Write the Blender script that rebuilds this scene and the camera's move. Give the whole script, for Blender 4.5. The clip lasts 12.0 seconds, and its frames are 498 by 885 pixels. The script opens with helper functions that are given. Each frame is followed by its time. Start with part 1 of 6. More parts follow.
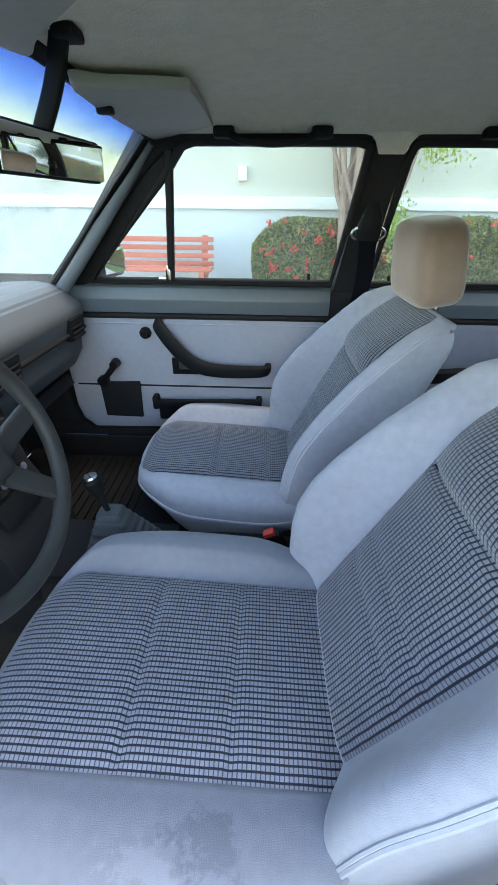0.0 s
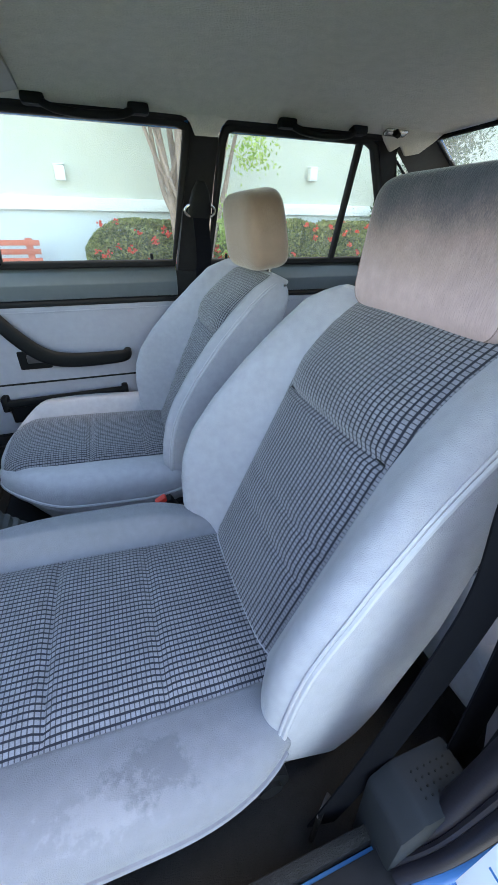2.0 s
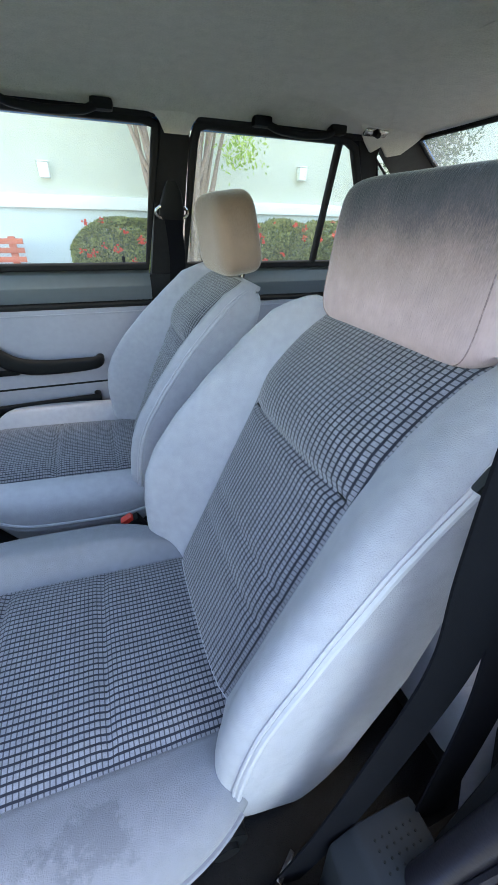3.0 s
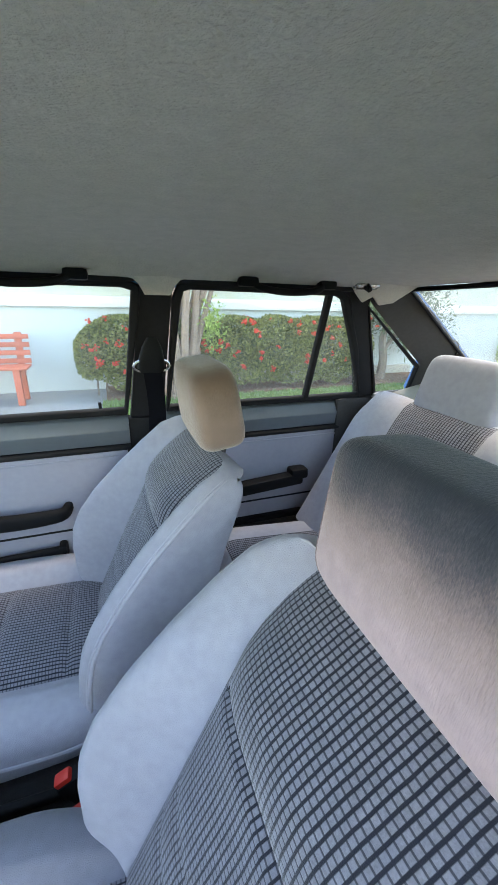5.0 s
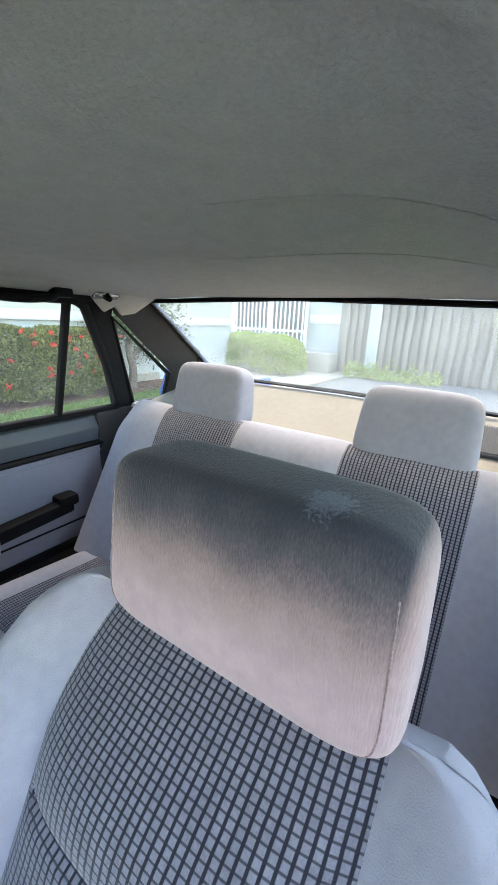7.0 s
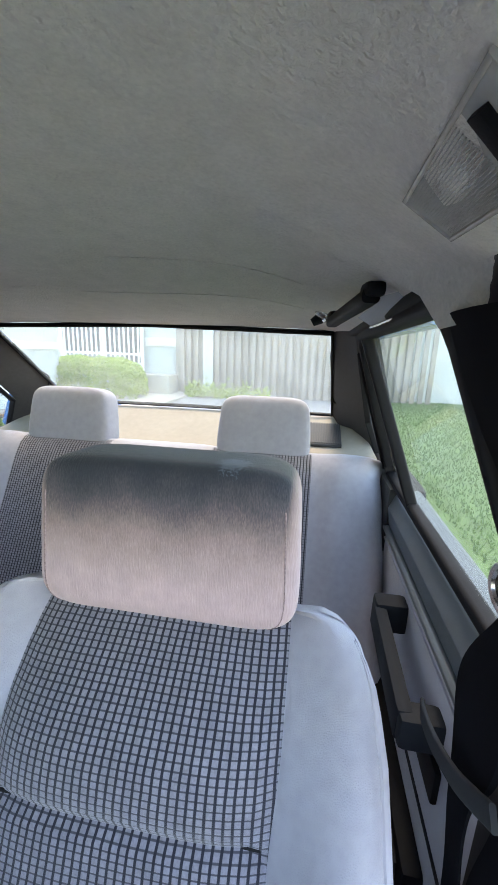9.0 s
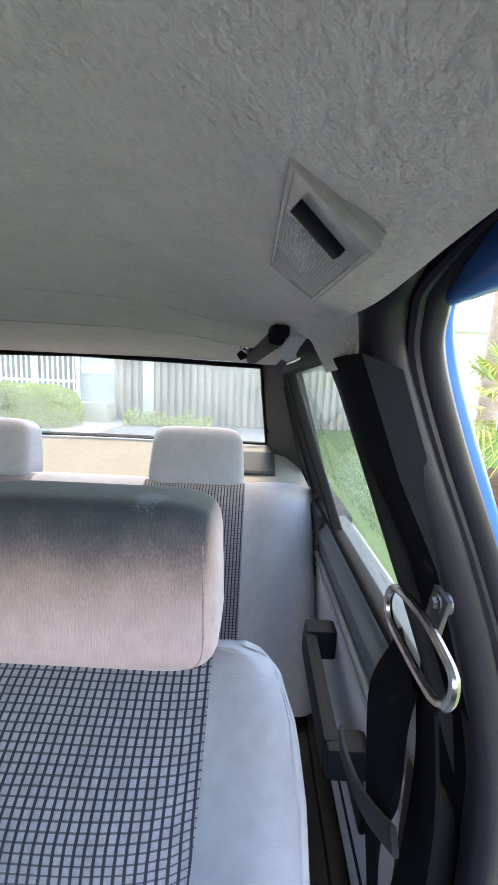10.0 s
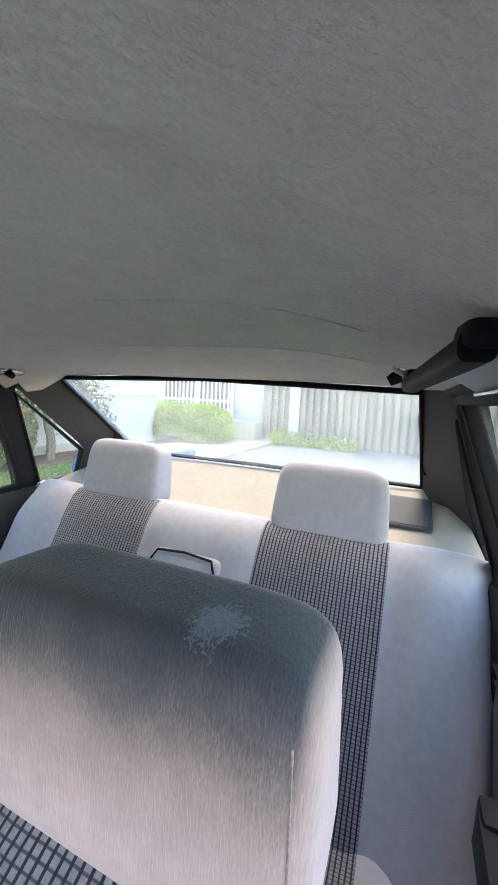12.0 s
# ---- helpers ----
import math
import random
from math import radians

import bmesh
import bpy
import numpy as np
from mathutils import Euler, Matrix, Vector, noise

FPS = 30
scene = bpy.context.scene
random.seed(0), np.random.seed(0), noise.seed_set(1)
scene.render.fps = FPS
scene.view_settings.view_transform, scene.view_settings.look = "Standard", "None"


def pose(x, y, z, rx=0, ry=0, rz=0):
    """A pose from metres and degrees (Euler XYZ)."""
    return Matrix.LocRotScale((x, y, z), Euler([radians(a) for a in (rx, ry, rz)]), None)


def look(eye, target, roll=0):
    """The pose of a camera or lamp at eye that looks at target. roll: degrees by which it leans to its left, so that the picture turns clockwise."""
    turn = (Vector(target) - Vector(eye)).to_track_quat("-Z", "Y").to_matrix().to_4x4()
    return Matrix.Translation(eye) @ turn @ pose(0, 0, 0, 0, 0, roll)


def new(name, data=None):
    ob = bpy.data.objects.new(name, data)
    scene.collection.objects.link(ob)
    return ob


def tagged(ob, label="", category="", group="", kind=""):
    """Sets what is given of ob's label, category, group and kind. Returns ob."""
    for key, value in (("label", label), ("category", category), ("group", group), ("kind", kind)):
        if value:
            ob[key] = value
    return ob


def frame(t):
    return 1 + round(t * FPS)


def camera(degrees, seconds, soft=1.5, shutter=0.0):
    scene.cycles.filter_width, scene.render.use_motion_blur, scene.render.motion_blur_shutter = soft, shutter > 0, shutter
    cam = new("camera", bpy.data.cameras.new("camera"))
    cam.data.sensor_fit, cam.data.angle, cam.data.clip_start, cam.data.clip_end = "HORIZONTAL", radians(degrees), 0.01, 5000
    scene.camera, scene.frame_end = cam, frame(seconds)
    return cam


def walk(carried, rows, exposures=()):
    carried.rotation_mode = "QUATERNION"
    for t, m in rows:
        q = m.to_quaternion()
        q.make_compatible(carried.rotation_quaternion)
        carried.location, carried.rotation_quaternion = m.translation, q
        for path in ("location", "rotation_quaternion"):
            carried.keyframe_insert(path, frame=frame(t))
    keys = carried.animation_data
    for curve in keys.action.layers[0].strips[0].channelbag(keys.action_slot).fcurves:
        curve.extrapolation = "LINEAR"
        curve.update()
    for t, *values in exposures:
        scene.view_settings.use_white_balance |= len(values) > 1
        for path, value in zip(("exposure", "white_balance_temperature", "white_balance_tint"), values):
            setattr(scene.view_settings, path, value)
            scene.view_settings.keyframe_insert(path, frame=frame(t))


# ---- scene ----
cam = camera(67.0, 12.0)
PATH = [
    (0, (0.068, -0.692, 1.159), (0.005, 1.008, 0.108), 0.6),
    (0.5, (0.004, -0.746, 1.157), (0.068, 0.985, 0.157), 0.7),
    (1, (-0.005, -0.8, 1.129), (0.218, 0.918, 0.13), 0.6),
    (1.5, (0.009, -0.796, 1.101), (0.492, 0.865, 0.097), 0.9),
    (2, (0.05, -0.784, 1.077), (0.633, 0.839, 0.063), 0.9),
    (2.5, (0.087, -0.777, 1.055), (0.694, 0.833, 0.037), 0.9),
    (2.7, (0.1, -0.766, 1.06), (0.711, 0.841, 0.038), 1.1),
    (4.5, (0.234, -0.552, 1.277), (0.871, 1.16, 0.462), 1.3),
    (5, (0.249, -0.502, 1.274), (0.914, 1.251, 0.579), 1.4),
    (5.5, (0.273, -0.508, 1.275), (1.202, 1.145, 0.638), 1.7),
    (6, (0.29, -0.512, 1.281), (1.556, 0.904, 0.656), 1.7),
    (6.5, (0.297, -0.507, 1.275), (1.753, 0.718, 0.657), 2.1),
    (7, (0.251, -0.481, 1.273), (1.855, 0.548, 0.665), 2.6),
    (7.5, (0.231, -0.469, 1.269), (1.981, 0.283, 0.657), 2.1),
    (9.5, (0.076, -0.483, 1.273), (2.028, -0.301, 0.877), 2.3),
    (10, (0.094, -0.506, 1.28), (2.068, -0.49, 0.964), 2.6),
    (10.5, (0.098, -0.509, 1.281), (2.081, -0.596, 1.035), 2.6),
    (11, (0.134, -0.523, 1.289), (2.127, -0.521, 1.122), 2.7),
    (11.5, (0.232, -0.516, 1.298), (2.192, -0.155, 1.132), 3.1),
    (12, (0.293, -0.499, 1.299), (2.127, 0.26, 1.052), 3.0),
]
EXPOSURES = [(0.0, 3.42, 8400, 7), (2.5, 3.44, 8400, 7), (5.5, 3.59, 8600, 11), (7.5, 3.55, 8700, 13), (9.5, 3.67, 8900, 14), (12.0, 3.74, 8800, 15)]
walk(cam, [(t, look(eye, target, roll)) for t, eye, target, roll in PATH], EXPOSURES)

# ---- light ----
world = bpy.data.worlds.new("world")
scene.world = world
world.use_nodes = True
wn = world.node_tree.nodes
sky = wn.new("ShaderNodeTexSky")
sky.sky_type = "NISHITA"
sky.sun_disc = False
sky.dust_density = 0.2
SUN_ELEV, SUN_AZ = 70.0, 8.0     # degrees; azimuth from +x (rear) towards +y
sky.sun_elevation = radians(SUN_ELEV)
sky.sun_rotation = radians(90 - SUN_AZ)
wn["Background"].inputs[1].default_value = 0.15
world.node_tree.links.new(sky.outputs[0], wn["Background"].inputs[0])
sun = new("sun", bpy.data.lights.new("sun", "SUN"))
sun.data.energy, sun.data.angle, sun.data.color = 0.5, radians(30), (1.0, 0.95, 0.88)
ce = math.cos(radians(SUN_ELEV))
sun.matrix_world = look((ce * math.cos(radians(SUN_AZ)), ce * math.sin(radians(SUN_AZ)), math.sin(radians(SUN_ELEV))), (0, 0, 0))


# ---- materials ----
def mat(name, color, rough=0.6, metal=0.0, var=0.08, scale=60.0, bump=0.15, bump_scale=400.0, dist=0.001, sheen=0.0, spec=0.5, vary_obj=0.0, pile=None):
    m = bpy.data.materials.new(name)
    m.use_nodes = True
    nt = m.node_tree
    n, l = nt.nodes, nt.links
    b = n["Principled BSDF"]
    b.inputs["Roughness"].default_value = rough
    b.inputs["Metallic"].default_value = metal
    b.inputs["Specular IOR Level"].default_value = spec
    if sheen:
        b.inputs["Sheen Weight"].default_value = sheen
        b.inputs["Sheen Roughness"].default_value = 0.45
    tc = n.new("ShaderNodeTexCoord")
    big = n.new("ShaderNodeTexNoise")
    big.inputs["Scale"].default_value = scale / 8
    big.inputs["Detail"].default_value = 4
    fine = n.new("ShaderNodeTexNoise")
    fine.inputs["Scale"].default_value = scale
    fine.inputs["Detail"].default_value = 3
    l.new(tc.outputs["Object"], big.inputs["Vector"])
    l.new(tc.outputs["Object"], fine.inputs["Vector"])
    mixn = n.new("ShaderNodeMath")
    mixn.operation = "ADD"
    l.new(big.outputs["Fac"], mixn.inputs[0])
    l.new(fine.outputs["Fac"], mixn.inputs[1])
    mr = n.new("ShaderNodeMapRange")
    mr.inputs["From Min"].default_value, mr.inputs["From Max"].default_value = 0.6, 1.4
    mr.inputs["To Min"].default_value, mr.inputs["To Max"].default_value = 1 - var, 1 + var
    l.new(mixn.outputs[0], mr.inputs["Value"])
    val = mr.outputs[0]
    if vary_obj:
        oi = n.new("ShaderNodeObjectInfo")
        m2 = n.new("ShaderNodeMapRange")
        m2.inputs["To Min"].default_value, m2.inputs["To Max"].default_value = 1 - vary_obj, 1 + vary_obj
        l.new(oi.outputs["Random"], m2.inputs["Value"])
        mm = n.new("ShaderNodeMath")
        mm.operation = "MULTIPLY"
        l.new(val, mm.inputs[0])
        l.new(m2.outputs[0], mm.inputs[1])
        val = mm.outputs[0]
    hv = n.new("ShaderNodeVectorMath")
    hv.operation = "SCALE"
    hv.inputs[0].default_value = color
    l.new(val, hv.inputs["Scale"])
    l.new(hv.outputs[0], b.inputs["Base Color"])
    if bump:
        bn = n.new("ShaderNodeTexNoise")
        bn.inputs["Scale"].default_value = bump_scale
        bn.inputs["Detail"].default_value = 3
        if pile:
            mp = n.new("ShaderNodeMapping")
            mp.inputs["Scale"].default_value = pile
            l.new(tc.outputs["Object"], mp.inputs["Vector"])
            l.new(mp.outputs[0], bn.inputs["Vector"])
        else:
            l.new(tc.outputs["Object"], bn.inputs["Vector"])
        bp = n.new("ShaderNodeBump")
        bp.inputs["Strength"].default_value = bump
        bp.inputs["Distance"].default_value = dist
        l.new(bn.outputs["Fac"], bp.inputs["Height"])
        l.new(bp.outputs[0], b.inputs["Normal"])
    m["hv"] = hv.name
    return m


def grid_fabric(name, light, dark, cell, line):
    """Velour woven with a fine dark grid; the coordinates are metres on the cloth."""
    m = mat(name, light, 0.85, 0, 0.24, 420, 0.45, 900, 0.0014, sheen=0.3)
    nt = m.node_tree
    n, l = nt.nodes, nt.links
    b, hv = n["Principled BSDF"], n[m["hv"]]
    uv = n.new("ShaderNodeUVMap")
    wob = n.new("ShaderNodeTexNoise")
    wob.inputs["Scale"].default_value = 30
    l.new(uv.outputs[0], wob.inputs["Vector"])
    wsc = n.new("ShaderNodeVectorMath")
    wsc.operation = "MULTIPLY_ADD"
    wsc.inputs[1].default_value = (0.0014, 0.0014, 0)
    l.new(wob.outputs["Color"], wsc.inputs[0])
    l.new(uv.outputs[0], wsc.inputs[2])
    sep = n.new("ShaderNodeSeparateXYZ")
    l.new(wsc.outputs[0], sep.inputs[0])
    outs = []
    for k in (0, 1):
        d = n.new("ShaderNodeMath")
        d.operation = "DIVIDE"
        d.inputs[1].default_value = cell[k]
        l.new(sep.outputs[k], d.inputs[0])
        f = n.new("ShaderNodeMath")
        f.operation = "FRACT"
        l.new(d.outputs[0], f.inputs[0])
        p = n.new("ShaderNodeMath")
        p.operation = "PINGPONG"
        p.inputs[1].default_value = 0.5
        l.new(f.outputs[0], p.inputs[0])
        s = n.new("ShaderNodeMapRange")
        s.interpolation_type = "SMOOTHSTEP"
        s.inputs["From Min"].default_value = line * (0.26, 0.15)[k]
        s.inputs["From Max"].default_value = line * (0.48, 0.38)[k]
        s.inputs["To Min"].default_value = (0.0, 0.22)[k]
        l.new(p.outputs[0], s.inputs["Value"])
        outs.append(s.outputs[0])
    mul = n.new("ShaderNodeMath")
    mul.operation = "MULTIPLY"
    l.new(outs[0], mul.inputs[0])
    l.new(outs[1], mul.inputs[1])
    mx = n.new("ShaderNodeMix")
    mx.data_type = "RGBA"
    mx.inputs["A"].default_value = (*dark, 1)
    l.new(mul.outputs[0], mx.inputs["Factor"])
    l.new(hv.outputs[0], mx.inputs["B"])
    l.new(mx.outputs["Result"], b.inputs["Base Color"])
    bp = n.new("ShaderNodeBump")
    bp.inputs["Strength"].default_value = 0.5
    bp.inputs["Distance"].default_value = 0.0016
    l.new(mul.outputs[0], bp.inputs["Height"])
    for lk in list(b.inputs["Normal"].links):
        l.new(lk.from_socket, bp.inputs["Normal"])
    l.new(bp.outputs[0], b.inputs["Normal"])
    return m


def glass(name, tint=(0.93, 0.96, 0.95), band=None, dust=0.05):
    m = bpy.data.materials.new(name)
    m.use_nodes = True
    nt = m.node_tree
    n, l = nt.nodes, nt.links
    n.remove(n["Principled BSDF"])
    tr = n.new("ShaderNodeBsdfTransparent")
    tr.inputs[0].default_value = (*tint, 1)
    if band:
        tc = n.new("ShaderNodeTexCoord")
        sp = n.new("ShaderNodeSeparateXYZ")
        l.new(tc.outputs["Object"], sp.inputs[0])
        cr = n.new("ShaderNodeValToRGB")
        mr = n.new("ShaderNodeMapRange")
        mr.inputs["From Min"].default_value, mr.inputs["From Max"].default_value = band
        l.new(sp.outputs[2], mr.inputs["Value"])
        l.new(mr.outputs[0], cr.inputs[0])
        cr.color_ramp.elements[0].color = (*tint, 1)
        cr.color_ramp.elements[1].color = (0.03, 0.16, 0.62, 1)
        e = cr.color_ramp.elements.new(0.45)
        e.color = (0.86, 0.88, 0.72, 1)
        e = cr.color_ramp.elements.new(0.72)
        e.color = (0.30, 0.48, 0.80, 1)
        l.new(cr.outputs[0], tr.inputs[0])
    gl = n.new("ShaderNodeBsdfGlossy")
    gl.inputs["Roughness"].default_value = 0.02
    fr = n.new("ShaderNodeLayerWeight")
    fr.inputs[0].default_value = 0.5
    pw = n.new("ShaderNodeMath")
    pw.operation = "POWER"
    pw.inputs[1].default_value = 4.0
    l.new(fr.outputs["Facing"], pw.inputs[0])
    sc = n.new("ShaderNodeMath")
    sc.operation = "MULTIPLY_ADD"
    sc.inputs[1].default_value, sc.inputs[2].default_value = 0.35, 0.02
    l.new(pw.outputs[0], sc.inputs[0])
    mx = n.new("ShaderNodeMixShader")
    l.new(sc.outputs[0], mx.inputs[0])
    l.new(tr.outputs[0], mx.inputs[1])
    l.new(gl.outputs[0], mx.inputs[2])
    df, tl = n.new("ShaderNodeBsdfDiffuse"), n.new("ShaderNodeBsdfTranslucent")
    df.inputs[0].default_value = tl.inputs[0].default_value = (0.8, 0.8, 0.76, 1)
    film, md = n.new("ShaderNodeMixShader"), n.new("ShaderNodeMixShader")
    film.inputs[0].default_value = 0.6
    l.new(df.outputs[0], film.inputs[1])
    l.new(tl.outputs[0], film.inputs[2])
    tc2, nz = n.new("ShaderNodeTexCoord"), n.new("ShaderNodeTexNoise")
    nz.inputs["Scale"].default_value, nz.inputs["Detail"].default_value = 9, 6
    l.new(tc2.outputs["Object"], nz.inputs["Vector"])
    am = n.new("ShaderNodeMapRange")
    am.inputs["From Min"].default_value, am.inputs["From Max"].default_value = 0.25, 0.75
    am.inputs["To Min"].default_value, am.inputs["To Max"].default_value = dust * 0.5, dust * 1.5
    l.new(nz.outputs["Fac"], am.inputs["Value"])
    l.new(am.outputs[0], md.inputs[0])
    l.new(mx.outputs[0], md.inputs[1])
    l.new(film.outputs[0], md.inputs[2])
    l.new(md.outputs[0], n["Material Output"].inputs[0])
    return m


def patch(m, centre, size, color, scale, cut, amount):
    """A ragged mark in the cloth: centre and half sizes in metres."""
    nt = m.node_tree
    n, l = nt.nodes, nt.links
    sock = n["Principled BSDF"].inputs["Base Color"]
    src = sock.links[0].from_socket
    tc, mp = n.new("ShaderNodeTexCoord"), n.new("ShaderNodeVectorMath")
    l.new(tc.outputs["Object"], mp.inputs[0])
    mp.operation = "SUBTRACT"
    mp.inputs[1].default_value = centre
    dv, ln = n.new("ShaderNodeVectorMath"), n.new("ShaderNodeVectorMath")
    dv.operation, ln.operation = "DIVIDE", "LENGTH"
    dv.inputs[1].default_value = size
    l.new(mp.outputs[0], dv.inputs[0])
    l.new(dv.outputs[0], ln.inputs[0])
    nz = n.new("ShaderNodeTexNoise")
    nz.inputs["Scale"].default_value, nz.inputs["Detail"].default_value = scale, 7
    nz.inputs["Roughness"].default_value = 0.7
    l.new(tc.outputs["Object"], nz.inputs["Vector"])
    sb = n.new("ShaderNodeMath")
    sb.operation = "MULTIPLY_ADD"
    sb.inputs[1].default_value = -0.45
    l.new(ln.outputs["Value"], sb.inputs[0])
    l.new(nz.outputs["Fac"], sb.inputs[2])
    mr = n.new("ShaderNodeMapRange")
    mr.interpolation_type = "SMOOTHSTEP"
    mr.inputs["From Min"].default_value, mr.inputs["From Max"].default_value = cut, cut + 0.14
    mr.inputs["To Max"].default_value = amount
    l.new(sb.outputs[0], mr.inputs["Value"])
    mx = n.new("ShaderNodeMix")
    mx.data_type = "RGBA"
    l.new(mr.outputs[0], mx.inputs["Factor"])
    l.new(src, mx.inputs["A"])
    mx.inputs["B"].default_value = (*color, 1)
    l.new(mx.outputs["Result"], sock)


VELOUR = mat("velour_grey", (0.345, 0.345, 0.395), 0.9, 0, 0.09, 60, 0.5, 700, 0.002, sheen=0.22, spec=0.2)
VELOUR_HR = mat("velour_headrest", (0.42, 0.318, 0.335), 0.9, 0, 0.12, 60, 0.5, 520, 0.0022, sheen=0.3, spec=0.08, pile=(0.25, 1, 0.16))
def dark_top(m, other, z0, z1, mid=None, half=1.0):
    """Blends the cloth into a darker colour above a ragged, fibre-streaked line."""
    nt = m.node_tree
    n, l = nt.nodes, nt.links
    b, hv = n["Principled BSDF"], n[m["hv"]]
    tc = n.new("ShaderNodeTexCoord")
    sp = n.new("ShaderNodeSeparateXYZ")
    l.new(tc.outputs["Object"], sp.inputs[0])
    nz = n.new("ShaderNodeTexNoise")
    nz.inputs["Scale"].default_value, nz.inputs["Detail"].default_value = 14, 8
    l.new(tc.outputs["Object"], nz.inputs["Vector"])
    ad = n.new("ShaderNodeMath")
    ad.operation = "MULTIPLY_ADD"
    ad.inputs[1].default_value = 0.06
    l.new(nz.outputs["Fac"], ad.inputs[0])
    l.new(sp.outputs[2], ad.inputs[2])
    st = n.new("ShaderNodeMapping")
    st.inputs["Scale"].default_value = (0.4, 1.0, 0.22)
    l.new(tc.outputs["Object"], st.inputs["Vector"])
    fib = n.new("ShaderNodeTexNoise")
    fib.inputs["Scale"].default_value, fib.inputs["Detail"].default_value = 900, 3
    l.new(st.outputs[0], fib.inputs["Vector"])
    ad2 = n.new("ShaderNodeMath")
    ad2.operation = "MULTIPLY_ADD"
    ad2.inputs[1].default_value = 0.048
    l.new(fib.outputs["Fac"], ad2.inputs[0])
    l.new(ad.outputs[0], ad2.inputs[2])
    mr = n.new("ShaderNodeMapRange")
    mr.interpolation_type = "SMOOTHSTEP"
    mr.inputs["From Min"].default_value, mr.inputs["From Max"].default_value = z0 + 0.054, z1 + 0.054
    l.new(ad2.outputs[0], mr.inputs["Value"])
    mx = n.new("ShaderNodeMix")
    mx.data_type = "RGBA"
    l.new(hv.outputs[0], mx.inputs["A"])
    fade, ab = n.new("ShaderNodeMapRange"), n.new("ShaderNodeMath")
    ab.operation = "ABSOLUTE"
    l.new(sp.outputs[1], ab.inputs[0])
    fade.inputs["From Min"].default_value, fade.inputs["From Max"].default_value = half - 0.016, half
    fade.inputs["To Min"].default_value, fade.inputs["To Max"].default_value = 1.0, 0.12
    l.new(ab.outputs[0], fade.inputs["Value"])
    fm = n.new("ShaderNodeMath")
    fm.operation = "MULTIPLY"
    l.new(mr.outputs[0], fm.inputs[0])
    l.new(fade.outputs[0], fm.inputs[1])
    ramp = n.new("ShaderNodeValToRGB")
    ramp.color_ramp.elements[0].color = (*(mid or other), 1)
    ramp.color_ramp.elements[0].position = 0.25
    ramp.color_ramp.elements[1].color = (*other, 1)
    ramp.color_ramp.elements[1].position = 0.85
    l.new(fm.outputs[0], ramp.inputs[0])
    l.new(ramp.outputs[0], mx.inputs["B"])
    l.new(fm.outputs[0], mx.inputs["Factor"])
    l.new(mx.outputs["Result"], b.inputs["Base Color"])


# view-dependent dark sheen of the plush, painted fixed into its upper front
dark_top(VELOUR_HR, (0.034, 0.042, 0.056), 0.980, 1.138, (0.20, 0.135, 0.105), 0.162)
patch(VELOUR_HR, (0.550, -0.080, 1.138), (0.032, 0.028, 0.022), (0.15, 0.19, 0.25), 260, 0.14, 0.5)
# VELOUR with missing door-side shade put into its colour, plus two real smudges
VELOUR_D = mat("velour_worn", (0.185, 0.19, 0.225), 0.9, 0, 0.09, 60, 0.5, 700, 0.002, sheen=0.22, spec=0.2)
patch(VELOUR_D, (0.045, -0.245, 0.45), (0.085, 0.045, 0.08), (0.105, 0.11, 0.135), 26, 0.12, 0.55)
patch(VELOUR_D, (-0.01, -0.262, 0.45), (0.10, 0.04, 0.08), (0.30, 0.30, 0.34), 60, 0.16, 0.25)
SEAMTHREAD = mat("seam_thread", (0.30, 0.225, 0.235), 0.95, 0, 0.5, 300, 0.6, 500, 0.002, spec=0.1)
VELOUR_TAN = mat("velour_sunned", (0.235, 0.165, 0.13), 0.9, 0, 0.10, 30, 0.35, 700, 0.002, sheen=0.5, spec=0.2)
dark_top(VELOUR_TAN, (0.12, 0.08, 0.058), 1.03, 1.15)
GRID = grid_fabric("grid_cloth", (0.205, 0.203, 0.240), (0.006, 0.008, 0.020), (0.0090, 0.0068), 0.44)
PIPE = mat("piping_grey", (0.40, 0.40, 0.45), 0.7, 0, 0.05, 100, 0.1)
HEADLINER = mat("headliner_cloth", (0.575, 0.525, 0.46), 0.95, 0, 0.10, 300, 0.85, 215, 0.0030, spec=0.1)
DOORCLOTH = mat("door_velour", (0.31, 0.31, 0.37), 0.85, 0, 0.06, 50, 0.25, 700, 0.0015, sheen=0.3)
VINYL = mat("vinyl_blue_grey", (0.095, 0.110, 0.125), 0.42, 0, 0.06, 50, 0.2, 900, 0.0006, spec=0.5)
DASHTOP = mat("dash_pad", (0.085, 0.10, 0.12), 0.5, 0, 0.06, 40, 0.25, 900, 0.0008, spec=0.4)
BEZEL = mat("clear_plastic", (0.36, 0.325, 0.285), 0.2, 0, 0.25, 120, 0.0)
DASH = mat("dash_plastic", (0.058, 0.064, 0.072), 0.6, 0, 0.06, 50, 0.3, 800, 0.001, spec=0.22)
BLACK = mat("black_plastic", (0.007, 0.0075, 0.009), 0.6, 0, 0.1, 60, 0.15, 900, 0.0006, spec=0.12)
PULLM = mat("slate_plastic", (0.016, 0.019, 0.024), 0.7, 0, 0.08, 60, 0.2, 800, 0.0006, spec=0.2)
BLACKTRIM = mat("black_trim", (0.015, 0.015, 0.017), 0.7, 0, 0.12, 60, 0.2, 700, 0.0008, spec=0.1)
PILLARM = mat("pillar_vinyl", (0.009, 0.0095, 0.011), 0.9, 0, 0.12, 60, 0.2, 700, 0.0006, spec=0.03)
SAIL = mat("charcoal_trim", (0.048, 0.047, 0.049), 0.8, 0, 0.12, 80, 0.3, 900, 0.001, spec=0.25)
